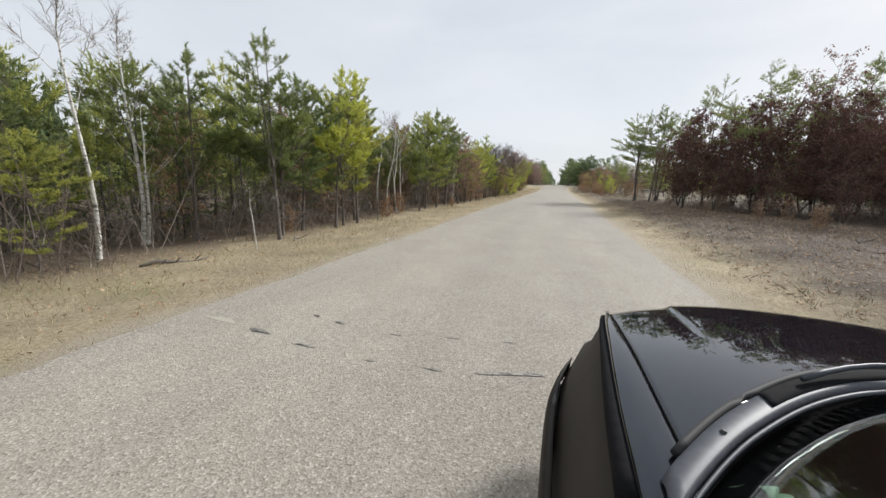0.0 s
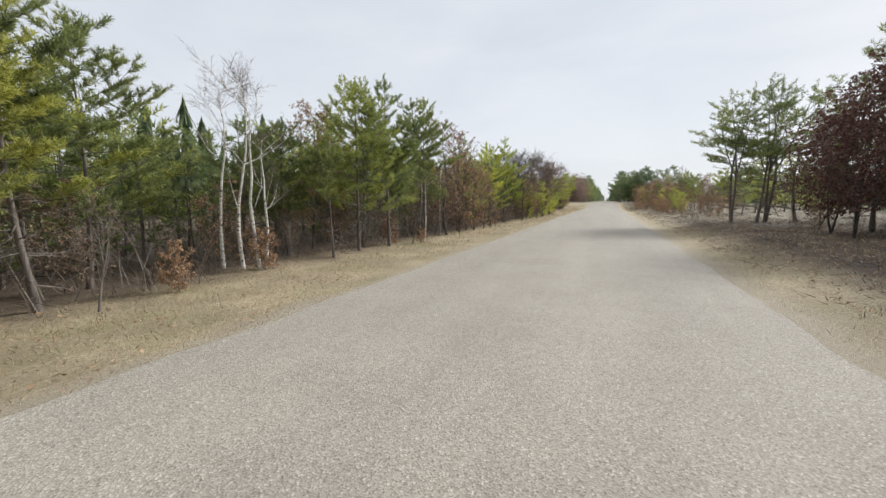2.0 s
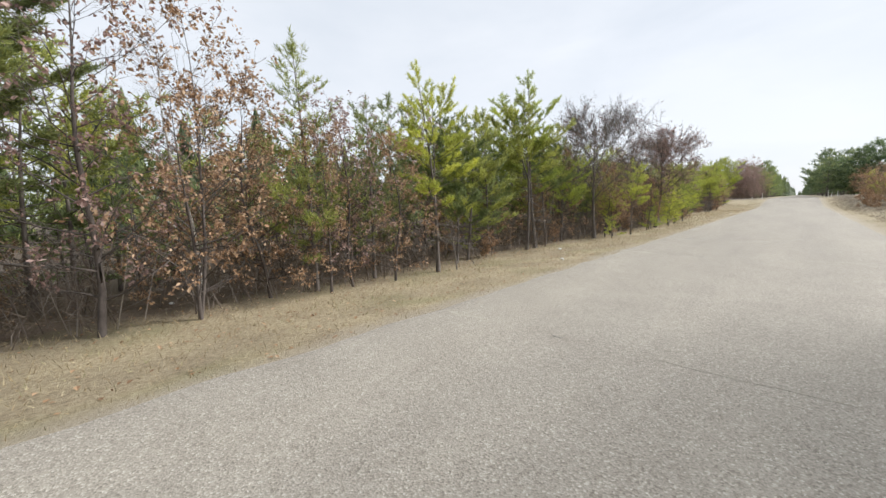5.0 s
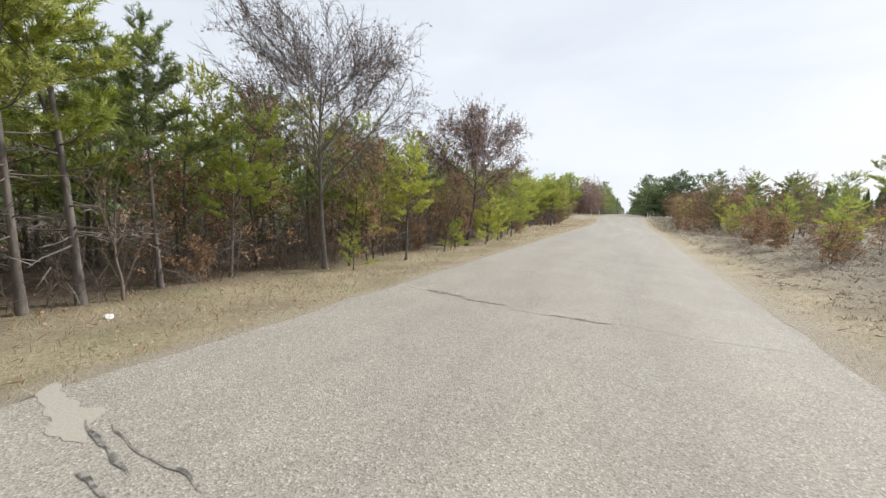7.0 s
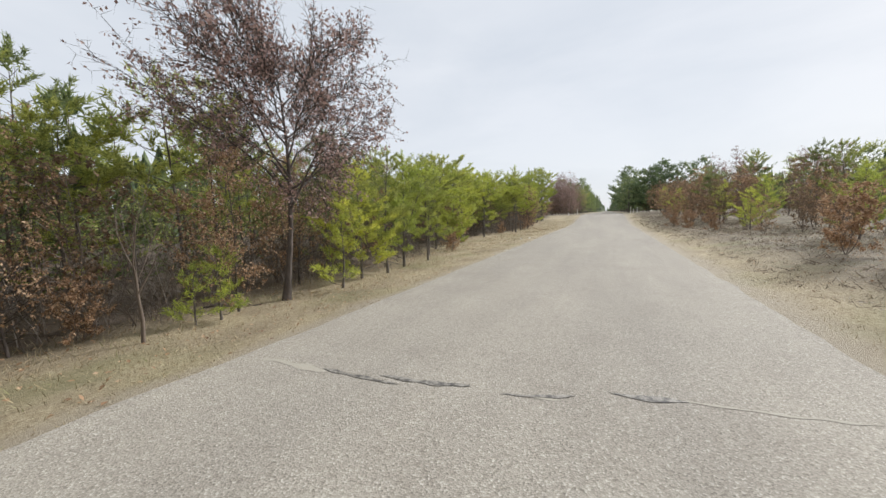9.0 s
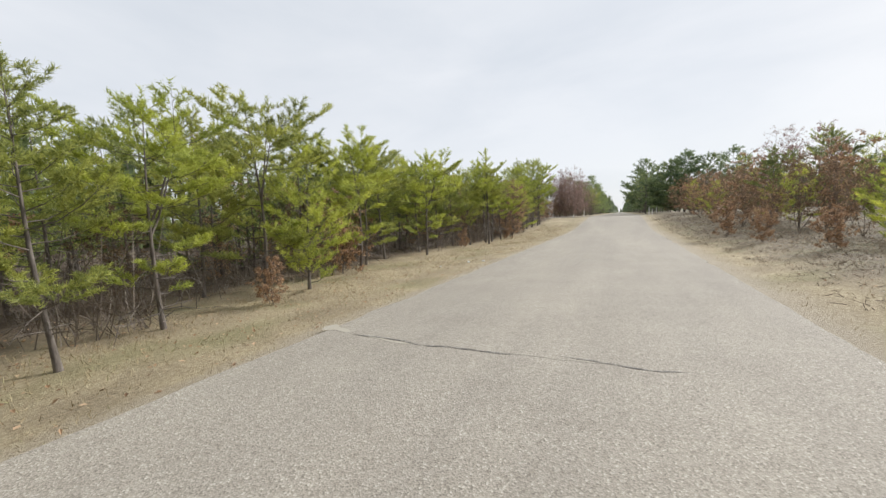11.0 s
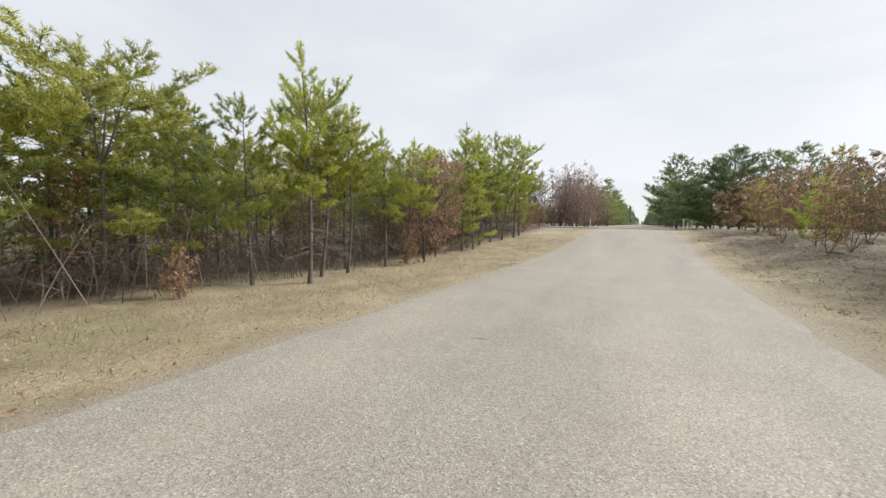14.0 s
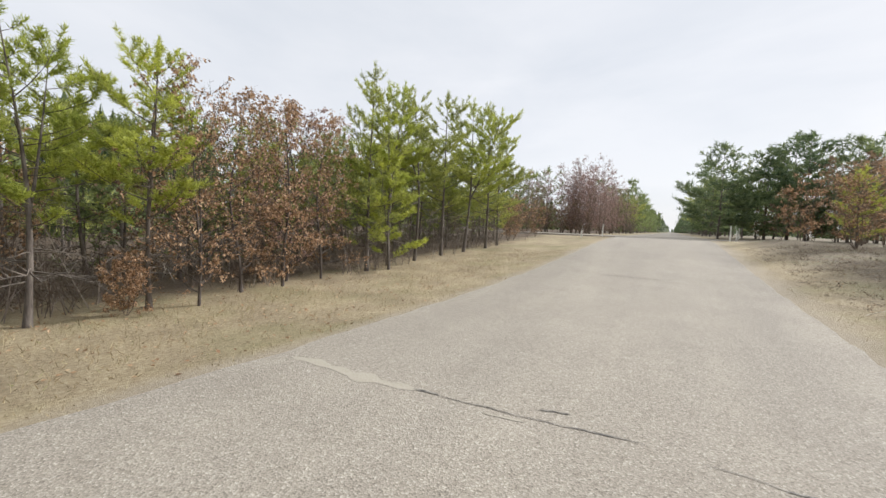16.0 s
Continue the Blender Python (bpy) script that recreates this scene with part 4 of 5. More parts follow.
def joined_wood(name, label, places, seed):
    """Many trees joined into one mesh: places of (kind, x, y, height)."""
    r = random.Random(seed)
    vs, loops, totals, ms, mats, n0 = [], [], [], [], [], 0
    for kd, x, y, h in places:
        mat = np.array(pose(x, y, ground_z(x, y) - 0.03, 0, 0, r.uniform(0, 360)) @ Matrix.Scale(h / kd.height, 4))
        for me in kd.meshes:
            co = np.empty(len(me.vertices) * 3)
            me.vertices.foreach_get("co", co)
            vs.append(co.reshape(-1, 3) @ mat[:3, :3].T + mat[:3, 3])
            idx = np.empty(len(me.loops), dtype=np.int32)
            me.loops.foreach_get("vertex_index", idx)
            loops.append(idx + n0)
            tot = np.empty(len(me.polygons), dtype=np.int32)
            me.polygons.foreach_get("loop_total", tot)
            totals.append(tot)
            mats += [mt for mt in me.materials if mt not in mats]
            slot = np.empty(len(tot), dtype=np.int32)
            me.polygons.foreach_get("material_index", slot)
            ms.append(np.array([mats.index(mt) for mt in me.materials], dtype=np.int32)[slot])
            n0 += len(me.vertices)
    totals, loops = np.concatenate(totals), np.concatenate(loops)
    me = bpy.data.meshes.new(name)
    me.vertices.add(n0)
    me.vertices.foreach_set("co", np.concatenate(vs).ravel())
    me.loops.add(len(loops))
    me.loops.foreach_set("vertex_index", loops)
    me.polygons.add(len(totals))
    me.polygons.foreach_set("loop_start", np.concatenate([[0], np.cumsum(totals)[:-1]]).astype(np.int32))
    for mt in mats:
        me.materials.append(mt)
    me.polygons.foreach_set("material_index", np.concatenate(ms))
    me.update(calc_edges=True)
    return tagged(new(name, me), label, "woods", kind="stuff")


places = []
for j in range(160):
    y = -16 + 136 * (j + R.random()) / 160
    places.append((LOW[j % 2], -12.0 - 13 * R.random() ** 1.3 - (1.5 if y > 66 else 0), y, R.uniform(4.8, 6.2) * thin(y)))
for j in range(30):
    y = R.uniform(112, 125) if j % 2 else R.uniform(136, 156)
    places.append((LOW[j % 2], -R.uniform(13, 42), y, R.uniform(5.5, 8.5)))
for j in range(70):
    y = -14 + 132 * (j + R.random()) / 70
    places.append((LOW[0], -10.6 - 1.6 * R.random() - (1.6 if y > 66 else 0), y, R.uniform(3.2, 5.0)))
for j in range(30):
    y = 3 + 28 * (j + R.random()) / 30
    places.append((LOW[0], -9.9 - 2.2 * R.random(), y, R.uniform(2.8, 4.2)))
joined_wood("inner_wood", "dense shaded pines deep inside the wood", places, 31)

# east side: pines and dark oaks near the start, then shrubs on an open field
EAST_OAKS = [
    (SHRUBS[0], 10.8, 18, 1), (SHRUBS[0], 13.6, 18.2, 1.1), (RED_OAKS[1], 19.6, 19, 5.5), (SHRUBS[1], 15, 19, 1.2), (SHRUBS[2], 11.6, 19.6, 1.1), (RED_OAKS[0], 18, 20.5, 5.7),
    (SHRUBS[1], 12.6, 20.8, 1), (RED_OAKS[1], 21.5, 22, 6.5), (SHRUBS[0], 10.6, 22, 0.9), (RED_OAKS[2], 17, 22.2, 5.3), (SHRUBS[3], 14.4, 22.4, 2.6), (SHRUBS[3], 18.8, 23, 3.2),
    (SHRUBS[0], 12.2, 23, 1.3), (SHRUBS[3], 17, 24, 3), (RED_OAKS[2], 15.4, 24.6, 5.5), (RED_OAKS[2], 20.8, 24.6, 6.9), (RED_OAKS[0], 25, 25, 7.7), (SHRUBS[0], 12, 25.4, 1.1),
    (RED_OAKS[2], 19.6, 26.4, 7), (SHRUBS[2], 9.8, 26.4, 0.9), (SHRUBS[3], 13.2, 27, 2.8), (RED_OAKS[2], 15.8, 27, 5.8), (SHRUBS[1], 10.8, 27.4, 1.2), (RED_OAKS[1], 17.2, 28.6, 7),
    (RED_OAKS[0], 22.6, 28.8, 7.9), (SHRUBS[3], 11.6, 29, 2.6), (SHRUBS[3], 15, 29.4, 3),
]
EAST_PINES = [
    (RED_OAKS[1], 11.2, 29.4, 5.5), (OPEN_PINES[1], 21, 30, 9.9), (RED_OAKS[1], 23.8, 30.6, 7.8), (RED_OAKS[0], 14, 31, 6.9), (RED_OAKS[0], 17.6, 31, 7.2), (RED_OAKS[2], 26.4, 31.4, 8.6),
    (BARE_BROWN[1], 17.6, 31.4, 10.2), (RED_OAKS[1], 10, 31.6, 6.8), (NARROW[1], 19.2, 31.6, 9.8), (RED_OAKS[0], 20.5, 32.2, 7.7), (SHRUBS[0], 9.4, 33, 1.4), (OPEN_PINES[0], 15, 33, 9.8),
    (BARE_BROWN[0], 22.4, 33, 10.5), (RED_OAKS[2], 18.3, 34, 8.4), (RED_OAKS[0], 10.4, 34.2, 6.5), (RED_OAKS[1], 15.6, 34.6, 8.2), (RED_OAKS[1], 23.5, 35.6, 9), (OPEN_PINES[1], 12.7, 36.2, 9.7),
    (RED_OAKS[0], 14.2, 36.4, 7), (NARROW[1], 17.2, 36.4, 10.3), (BARE_BROWN[0], 19.5, 38, 10.2), (OPEN_PINES[0], 21.2, 40.9, 8.9), (OPEN_PINES[1], 8.4, 41.2, 8), (OPEN_PINES[1], 9.8, 41.4, 8.4),
    (RED_OAKS[2], 16, 39, 8.2), (OPEN_PINES[0], 8.8, 42.6, 8.5), (OPEN_PINES[1], 10.6, 42.6, 8.6),
]
EAST_FIELD = [
    (RED_OAKS[0], 12.4, 40.2, 6.2), (OPEN_PINES[0], 11, 43.9, 9.2), (OPEN_PINES[0], 12.8, 44.4, 8.1), (OPEN_PINES[1], 16.7, 41.2, 9), (SHRUBS[1], 9, 50, 1.9), (SHRUBS[0], 10.4, 53, 2.2),
    (SHRUBS[2], 12.4, 57, 1.7), (LEAFY[1], 6.9, 57.2, 1.3), (SHRUBS[1], 7.6, 58.2, 0.9), (SHRUBS[1], 11, 60, 2.2), (SHRUBS[2], 8.6, 60.4, 1.8), (PINES[3], 14.6, 62, 5.6),
    (BUSHY[0], 8.8, 62, 2.4), (SHRUBS[0], 12.8, 63, 2.3), (LEAFY[1], 7.2, 63.2, 1.6), (SHRUBS[0], 11.4, 65, 2.7), (LEAFY[1], 6.9, 65.6, 1.9), (SHRUBS[2], 9.6, 66, 1.9),
    (SHRUBS[0], 7.6, 67.4, 1.7), (PINES[0], 17.5, 68, 6.4), (SHRUBS[1], 12, 69, 2.3), (SHRUBS[1], 8.5, 70, 1.9), (BUSHY[1], 9.6, 71, 2.9), (SHRUBS[0], 9.8, 72, 2.2),
    (PINES[1], 15.4, 73, 5.8), (SHRUBS[1], 11.8, 74, 2.9), (SHRUBS[2], 8, 75, 1.9),
]
EAST_SHRUBS = [
    (SHRUBS[1], 10.2, 77, 2.3), (LEAFY[1], 6.8, 79, 1.3), (SHRUBS[2], 11.6, 79.5, 3.4), (PINES[2], 13, 80, 4.8), (BARE_BROWN[1], 18.6, 80, 5), (BUSHY[0], 9, 80.5, 2.5),
    (SHRUBS[1], 12, 82, 4.5), (LEAFY[1], 6.2, 83.1, 1.4), (SHRUBS[1], 10.4, 86, 3.3), (BARE_BROWN[0], 15.6, 86, 5.6), (BUSHY[0], 11.2, 86, 3.6), (LEAFY[1], 6, 87.8, 1.8),
    (PINES[3], 15, 88, 6), (SHRUBS[1], 9.6, 90, 4), (SHRUBS[0], 11.4, 90.5, 5), (BARE_BROWN[1], 16.8, 91, 6), (SHRUBS[2], 9, 92.4, 2.8), (BUSHY[1], 10.6, 93, 3.8),
    (BARE_BROWN[0], 11.8, 93, 6), (SHRUBS[0], 12.6, 94, 4.7), (PINES[3], 9.8, 95, 5.2), (SHRUBS[0], 8.6, 96, 4), (BARE_BROWN[1], 17.4, 96, 6.4), (BARE_BROWN[1], 10.6, 97.5, 6.4),
    (PINES[3], 14, 98, 6.2), (SHRUBS[1], 9.2, 98.4, 4.2), (BUSHY[1], 11.6, 100, 4),
]
EAST_CROSSING = [
    (SHRUBS[2], 10.7, 102, 5.7), (SHRUBS[0], 8.2, 103.2, 3.8), (BARE_BROWN[0], 20, 104, 7), (PINES[2], 16.4, 105, 7.4), (SHRUBS[1], 12.6, 105, 5.7), (SHRUBS[1], 9.9, 106, 4.5),
    (BUSHY[0], 9.4, 108.5, 3.6), (SHRUBS[2], 8.4, 110, 4), (SHRUBS[1], 12.4, 111, 5.2), (BARE_BROWN[0], 16.4, 113, 8.6), (SHRUBS[0], 10.4, 114, 4.7), (SHRUBS[2], 12.2, 116, 5.7),
    (SHRUBS[2], 8.6, 117, 4.2), (BUSHY[1], 9.2, 119, 4), (SHRUBS[1], 10, 121, 5.2), (PINES[3], 19.5, 123, 7.2), (PINES[0], 15.2, 124, 7), (SHRUBS[0], 8.4, 125, 4.7),
    (SHRUBS[1], 11.8, 126.5, 5.9), (GREAT[0], 4.9, 137.6, 9.2), (GREAT[1], 11.6, 138.6, 9.8), (GREAT[1], 8.8, 139.5, 9), (GREAT[0], 14.8, 140, 9.4), (GREAT[1], 11.4, 144, 10.6),
    (GREAT[1], 18.6, 146, 10.8),
]
for kd, x, y, h in EAST_OAKS + EAST_PINES + EAST_FIELD + EAST_SHRUBS + EAST_CROSSING:
    lab = {"pine_tree": "open-crowned dark green pine beside the dry field", "white_pine": "tall dense blue-green pine beside the crossing", "oak_tree": "dark red-brown oak with dense withered leaves",
           "oak_shrub": SHRUB_LABEL, "bare_tree": "leafless grey-brown tree with fine twigs"}[kd.name]
    kd.plant(x, y, h, lab, "trees along the east side", None, 1.15 if kd in GREAT else 1.2 if kd is OPEN_PINES[0] else 1.0)
places = []
for j in range(66):
    y = 6 + 125 * (j + R.random()) / 66
    x = R.uniform(21, 40) if y > 46 else R.uniform(26, 42)
    if y < 46 or R.random() < 0.25:
        places.append((FAR_OAK, x, y, R.uniform(7, 10) if y < 46 else R.uniform(4.5, 6)))
    else:
        places.append((LOW[j % 2], x, y, R.uniform(5.0, 7.5)))
joined_wood("east_wood", "mixed brown oaks and pines far behind the dry field", places, 32)

# beyond the crossing
places = []
for j in range(120):
    side = -1 if j % 2 else 1
    if j < 44:
        places.append((LOW[j % 2], side * R.uniform(15, 46), R.uniform(137, 160), R.uniform(5.0, 8.0)))
    else:
        y = 165 + 190 * (j - 44) / 76
        places.append((DISTANT[j % 2], side * R.uniform(5.2, 12), y, R.uniform(8.5, 11.0)))
for j in range(20):
    places.append((LOW[j % 2], 7.5 + 24 * R.random(), R.uniform(140.5, 150), R.uniform(3.6, 5.6)))
for j in range(16):
    side = -1 if j % 2 else 1
    places.append((FAR_SHRUB, side * R.uniform(7.5, 26), R.uniform(135.2, 139), R.uniform(2.4, 4.4)))
for j in range(9):
    places.append((FAR_SHRUB, R.uniform(9, 26), R.uniform(119, 126), R.uniform(2.4, 4.4)))
    places.append((FAR_SHRUB, -R.uniform(8.5, 24), R.uniform(117, 125.5), R.uniform(2.2, 3.8)))
joined_wood("crossing_wood", "brown shrubs and green pines thick beyond the crossing", places, 33)
for j in range(9):
    BARE_BROWN[j % 2].plant(-6.2 - 1.15 * j + R.uniform(-0.4, 0.4), 136.4 + R.uniform(0, 2.6), R.uniform(6.4, 8.4), "leafless grey-brown tree with fine twigs", "trees beyond the crossing")
for x, y, h in ((-9.4, 117.0, 3.2), (-10.2, 120.5, 3.6), (-9.6, 124.0, 3.4), (-11.6, 122.5, 3.4)):
    SHRUBS[0].plant(x, y, h, "low oak shrub with withered brown leaves beside the crossing", "trees beyond the crossing")
for j in range(44):
    y = 136.5 + j * 1.5 + R.uniform(-0.6, 0.6)
    (BARE_BROWN[j % 2] if j < 30 else BACK[j % 3]).plant(-5.6 - R.uniform(0, 7), y, R.uniform(6.5, 9.5), "leafless grey-brown tree with fine twigs" if j < 30 else BACK_LABEL, "trees beyond the crossing")
for j in range(24):
    y = 150 + j * 3.4 + R.uniform(-1, 1)
    (GREAT[j % 2] if j % 3 == 0 else BACK[j % 3]).plant(5.4 + R.uniform(0, 7), y, R.uniform(7.0, 10.0), "tall dense blue-green pine beside the crossing" if j % 3 == 0 else BACK_LABEL, "trees beyond the crossing")


def far_woods():
    """The woods that line the road as far as the horizon, and close the view all round."""
    r = random.Random(5)
    g = Geo()

    def cone(x, y, h):
        z = ground_z(x, y)
        w = h * r.uniform(0.20, 0.34)
        for lv in range(5):
            zz, rad = h * (0.02 + 0.18 * lv), w * (1 - 0.17 * lv)
            for s in range(8):
                a = r.uniform(0, math.tau)
                o = Vector((math.cos(a), math.sin(a), 0))
                p = Vector((x, y, z + zz + r.uniform(0, h * 0.1)))
                side = Vector((-o.y, o.x, 0.3)) * rad * 0.5
                g.blade(p + Vector((0, 0, h * 0.17)), p + o * rad * r.uniform(0.8, 1.3) - Vector((0, 0, h * 0.03)), side * 0.6)
                g.blade(p + o * rad * 0.4, p + Vector((0, 0, h * 0.24)), side)
    for side in (-1, 1):
        for row in range(4):
            y = 340.0
            while y < 1300:
                cone(side * (8 + row * 5 + r.uniform(-1.5, 2.5)), y, r.uniform(9, 14))
                y += r.uniform(2.0, 4.5) * (1 + y / 500)
    for j in range(900):
        x = r.choice((-1, 1)) * r.uniform(34, 75)
        cone(x if x < 0 else x + 8, r.uniform(-60, 240), r.uniform(7, 11))
    for j in range(70):
        x = r.uniform(-40, 40)
        if abs(x) > 8:
            cone(x, r.uniform(-60, -16), r.uniform(6, 10))
    for j in range(260):
        x = -150 + 300 * (j + r.random()) / 260
        if abs(x) > 11:
            cone(x, r.uniform(236, 275), r.uniform(6.5, 9.5))
    for j in range(60):
        cone(r.uniform(-80, 80), 1320 + r.uniform(0, 60), r.uniform(9, 14))
    return g


tagged(new("far_woods", far_woods().mesh("far_woods", NEEDLES_BLUE)), "distant woods lining the road to the horizon", "woods", kind="stuff")


def understory():
    """Brush of dead twigs and thin stems between the trunks."""
    r = random.Random(11)
    g = Geo()
    for j in range(6400):
        y = r.uniform(-10, 118)
        x = -7.2 - 11 * r.random() ** 1.5 - (1.2 if y > 68 else 0)
        z = ground_z(x, y)
        if noise.noise(Vector((x * 0.5, y * 0.5, 40.0))) < -0.12:
            continue
        h = r.uniform(0.4, 1.3) if r.random() < 0.7 else r.uniform(1.3, 3.0)
        p = Vector((x, y, z - 0.05))
        lean = Vector((r.uniform(-0.4, 0.4), r.uniform(-0.4, 0.4), 1)).normalized()
        g.tube([p, p + lean * h * 0.5, p + lean * h + rv(r) * 0.1], [0.010, 0.008, 0.003], 3)
        for _ in range(9):
            q = p + lean * h * r.uniform(0.2, 1)
            d = (rv(r) + Vector((0, 0, 0.3))).normalized() * r.uniform(0.25, 0.9)
            g.blade(q, q + d, d.orthogonal().normalized() * 0.007)
            q = q + d * r.uniform(0.3, 0.7)
            d = (rv(r) + Vector((0, 0, 0.2))).normalized() * r.uniform(0.15, 0.45)
            g.blade(q, q + d, d.orthogonal().normalized() * 0.005)
    for j in range(1500):
        x, y = r.uniform(11.5, 30), r.uniform(15, 43)
        if x - 11 < (30 - y) * 0.55:
            continue
        p = Vector((x, y, ground_z(x, y) - 0.03))
        h = r.uniform(0.5, 2.0)
        for _ in range(10):
            d = (rv(r) * 0.7 + Vector((0, 0, 1))).normalized() * h * r.uniform(0.4, 1.0)
            g.blade(p, p + d, d.orthogonal().normalized() * 0.008)
            q = p + d * 0.6
            d = (rv(r) + Vector((0, 0, 0.3))).normalized() * h * 0.3
            g.blade(q, q + d, d.orthogonal().normalized() * 0.006)
    return g


tagged(new("understory", understory().mesh("understory", BRUSH)), "tangle of dead brown twigs under the pines", "undergrowth", kind="stuff")


def verge_grass():
    r = random.Random(21)
    g = Geo()
    for j in range(84000):
        y = r.uniform(-4, 112)
        if r.random() < 0.62:
            x = -3.2 - 4.6 * r.random()
            dens = 0.5 + noise.noise(Vector((x * 0.8, y * 0.5, 1)))
            hh = 0.05 + 0.09 * min((-x - 3.2) / 2.5, 1)
        else:
            x = 3.7 + 6.0 * r.random()
            dens = 0.35 + noise.noise(Vector((x * 0.8, y * 0.5, 5)))
            hh = 0.08
        if r.random() > dens + 0.25:
            continue
        p = Vector((x, y, ground_z(x, y) - 0.01))
        d = (Vector((0, 0, 1)) + rv(r) * 0.9).normalized()
        g.blade(p, p + d * hh * r.uniform(0.5, 1.3), d.cross(rv(r)).normalized() * 0.005)
    return g


tagged(new("verge_grass", verge_grass().mesh("verge_grass", GRASS)), "short dead straw-coloured grass on the verges", "grass", kind="stuff")


def fallen_leaves():
    r = random.Random(22)
    g = Geo()
    for j in range(21000):
        y = r.uniform(-4, 112)
        x = -3.3 - 6.5 * r.random() ** 0.8 if j < 8000 else 4.6 + 9 * r.random()
        if j > 13000:
            y = 4 + 34 * r.random()
        p = Vector((x, y, ground_z(x, y) + 0.012))
        d = Vector((r.uniform(-1, 1), r.uniform(-1, 1), r.uniform(-0.1, 0.5))).normalized() * r.uniform(0.04, 0.085)
        g.leaf(p, d, d.cross(Vector((0, 0, 1))) * 0.4, Vector((0, 0, r.uniform(0.0, 0.03))))
    return g


tagged(new("fallen_leaves", fallen_leaves().mesh("fallen_leaves", OAK_LEAF)), "withered oak leaves scattered over the dry grass", "leaves", kind="stuff")


def field_debris():
    """Broken twigs and tufts of dead weeds on the cleared field."""
    r = random.Random(23)
    g = Geo()
    for j in range(7500):
        y = r.uniform(2, 118)
        x = 4.4 + 9.5 * r.random()
        p = Vector((x, y, ground_z(x, y) + 0.008))
        if j % 11 == 0:
            for _ in range(16):
                q = p + Vector((r.gauss(0, 0.22), r.gauss(0, 0.22), r.uniform(0, 0.06)))
                d = Vector((r.uniform(-1, 1), r.uniform(-1, 1), r.uniform(-0.05, 0.4))).normalized() * r.uniform(0.10, 0.34)
                g.blade(q, q + d, d.orthogonal().normalized() * 0.008)
        elif j % 4 == 0:
            d = Vector((r.uniform(-1, 1), r.uniform(-1, 1), r.uniform(0, 0.2))).normalized() * (0.06 + 0.4 * r.random() ** 3)
            g.tube([p, p + d * 0.5 + Vector((0, 0, 0.015)), p + d], [0.007, 0.006, 0.003], 3)
        else:
            for _ in range(8):
                d = (Vector((0, 0, 1)) + rv(r) * 0.9).normalized()
                q = p + Vector((r.uniform(-1, 1), r.uniform(-1, 1), 0)) * 0.09
                g.blade(q, q + d * r.uniform(0.04, 0.17), d.cross(rv(r)).normalized() * 0.0045)
    return g


tagged(new("field_debris", field_debris().mesh("field_debris", STUBBLE)), "broken twigs and dead weeds on the dry field", "debris", kind="stuff")


def field_slash():
    """Heaps of broken brown twigs left on the field."""
    r = random.Random(24)
    g = Geo()
    for j in range(1300):
        x, y = 5.2 + 9 * r.random(), r.uniform(3, 118)
        if noise.noise(Vector((x * 0.35, y * 0.35, 12.0))) < -0.05:
            continue
        p = Vector((x, y, ground_z(x, y)))
        for _ in range(18):
            q = p + Vector((r.gauss(0, 0.3), r.gauss(0, 0.3), r.uniform(0, 0.08)))
            d = Vector((r.uniform(-1, 1), r.uniform(-1, 1), r.uniform(-0.1, 0.7))).normalized() * r.uniform(0.06, 0.30)
            g.blade(q, q + d, d.orthogonal().normalized() * 0.008)
    return g


tagged(new("field_slash", field_slash().mesh("field_slash", STUBBLE)), "heaps of broken brown twigs on the dry field", "debris", kind="stuff")


# ---- small things ----
def litter(x, y, s, seed):
    r = random.Random(seed)
    bm = bmesh.new()
    bmesh.ops.create_icosphere(bm, subdivisions=2, radius=s)
    for v in bm.verts:
        v.co *= r.uniform(0.65, 1.2)
        v.co.z *= 0.55
    me = bpy.data.meshes.new("paper_scrap")
    bm.to_mesh(me)
    bm.free()
    me.materials.append(PAPER)
    ob = tagged(new("paper_scrap", me), "crumpled white paper scrap lying in dry grass", "litter", "litter on the verge")
    ob.location = (x, y, ground_z(x, y) + s * 0.4)


for n, (x, y, s) in enumerate([(-4.4, 40.7, 0.07), (-4.25, 40.5, 0.04), (-6.1, 44.0, 0.09), (-4.5, 77.3, 0.08), (-3.95, 77.5, 0.08), (-5.2, 76.2, 0.05), (-3.6, 9.5, 0.05), (-8.6, 31.2, 0.07), (6.0, 14.5, 0.06)]):
    litter(x, y, s * 0.75, n)


def marker_post(x, y, h=1.1):
    bm = bmesh.new()
    bmesh.ops.create_cube(bm, size=1.0)
    bmesh.ops.scale(bm, vec=(0.1, 0.1, h), verts=bm.verts)
    bmesh.ops.translate(bm, vec=(0, 0, h / 2), verts=bm.verts)
    top = [v for v in bm.verts if v.co.z > h * 0.9]
    bmesh.ops.scale(bm, vec=(0.7, 0.7, 1), verts=top)
    bmesh.ops.bevel(bm, geom=bm.edges[:], offset=0.012, segments=1, affect="EDGES")
    me = bpy.data.meshes.new("marker_post")
    bm.to_mesh(me)
    bm.free()
    me.materials.append(POST)
    ob = tagged(new("marker_post", me), "short white roadside marker post at the crossing", "post", "posts at the crossing")
    ob.location = (x, y, ground_z(x, y) - 0.05)


for x, y, h in ((-4.3, 126.6, 1.15), (-5.7, 124.6, 0.65), (4.75, 126.6, 1.2), (5.2, 127.2, 0.9), (6.4, 136.0, 1.1)):
    marker_post(x, y, h)


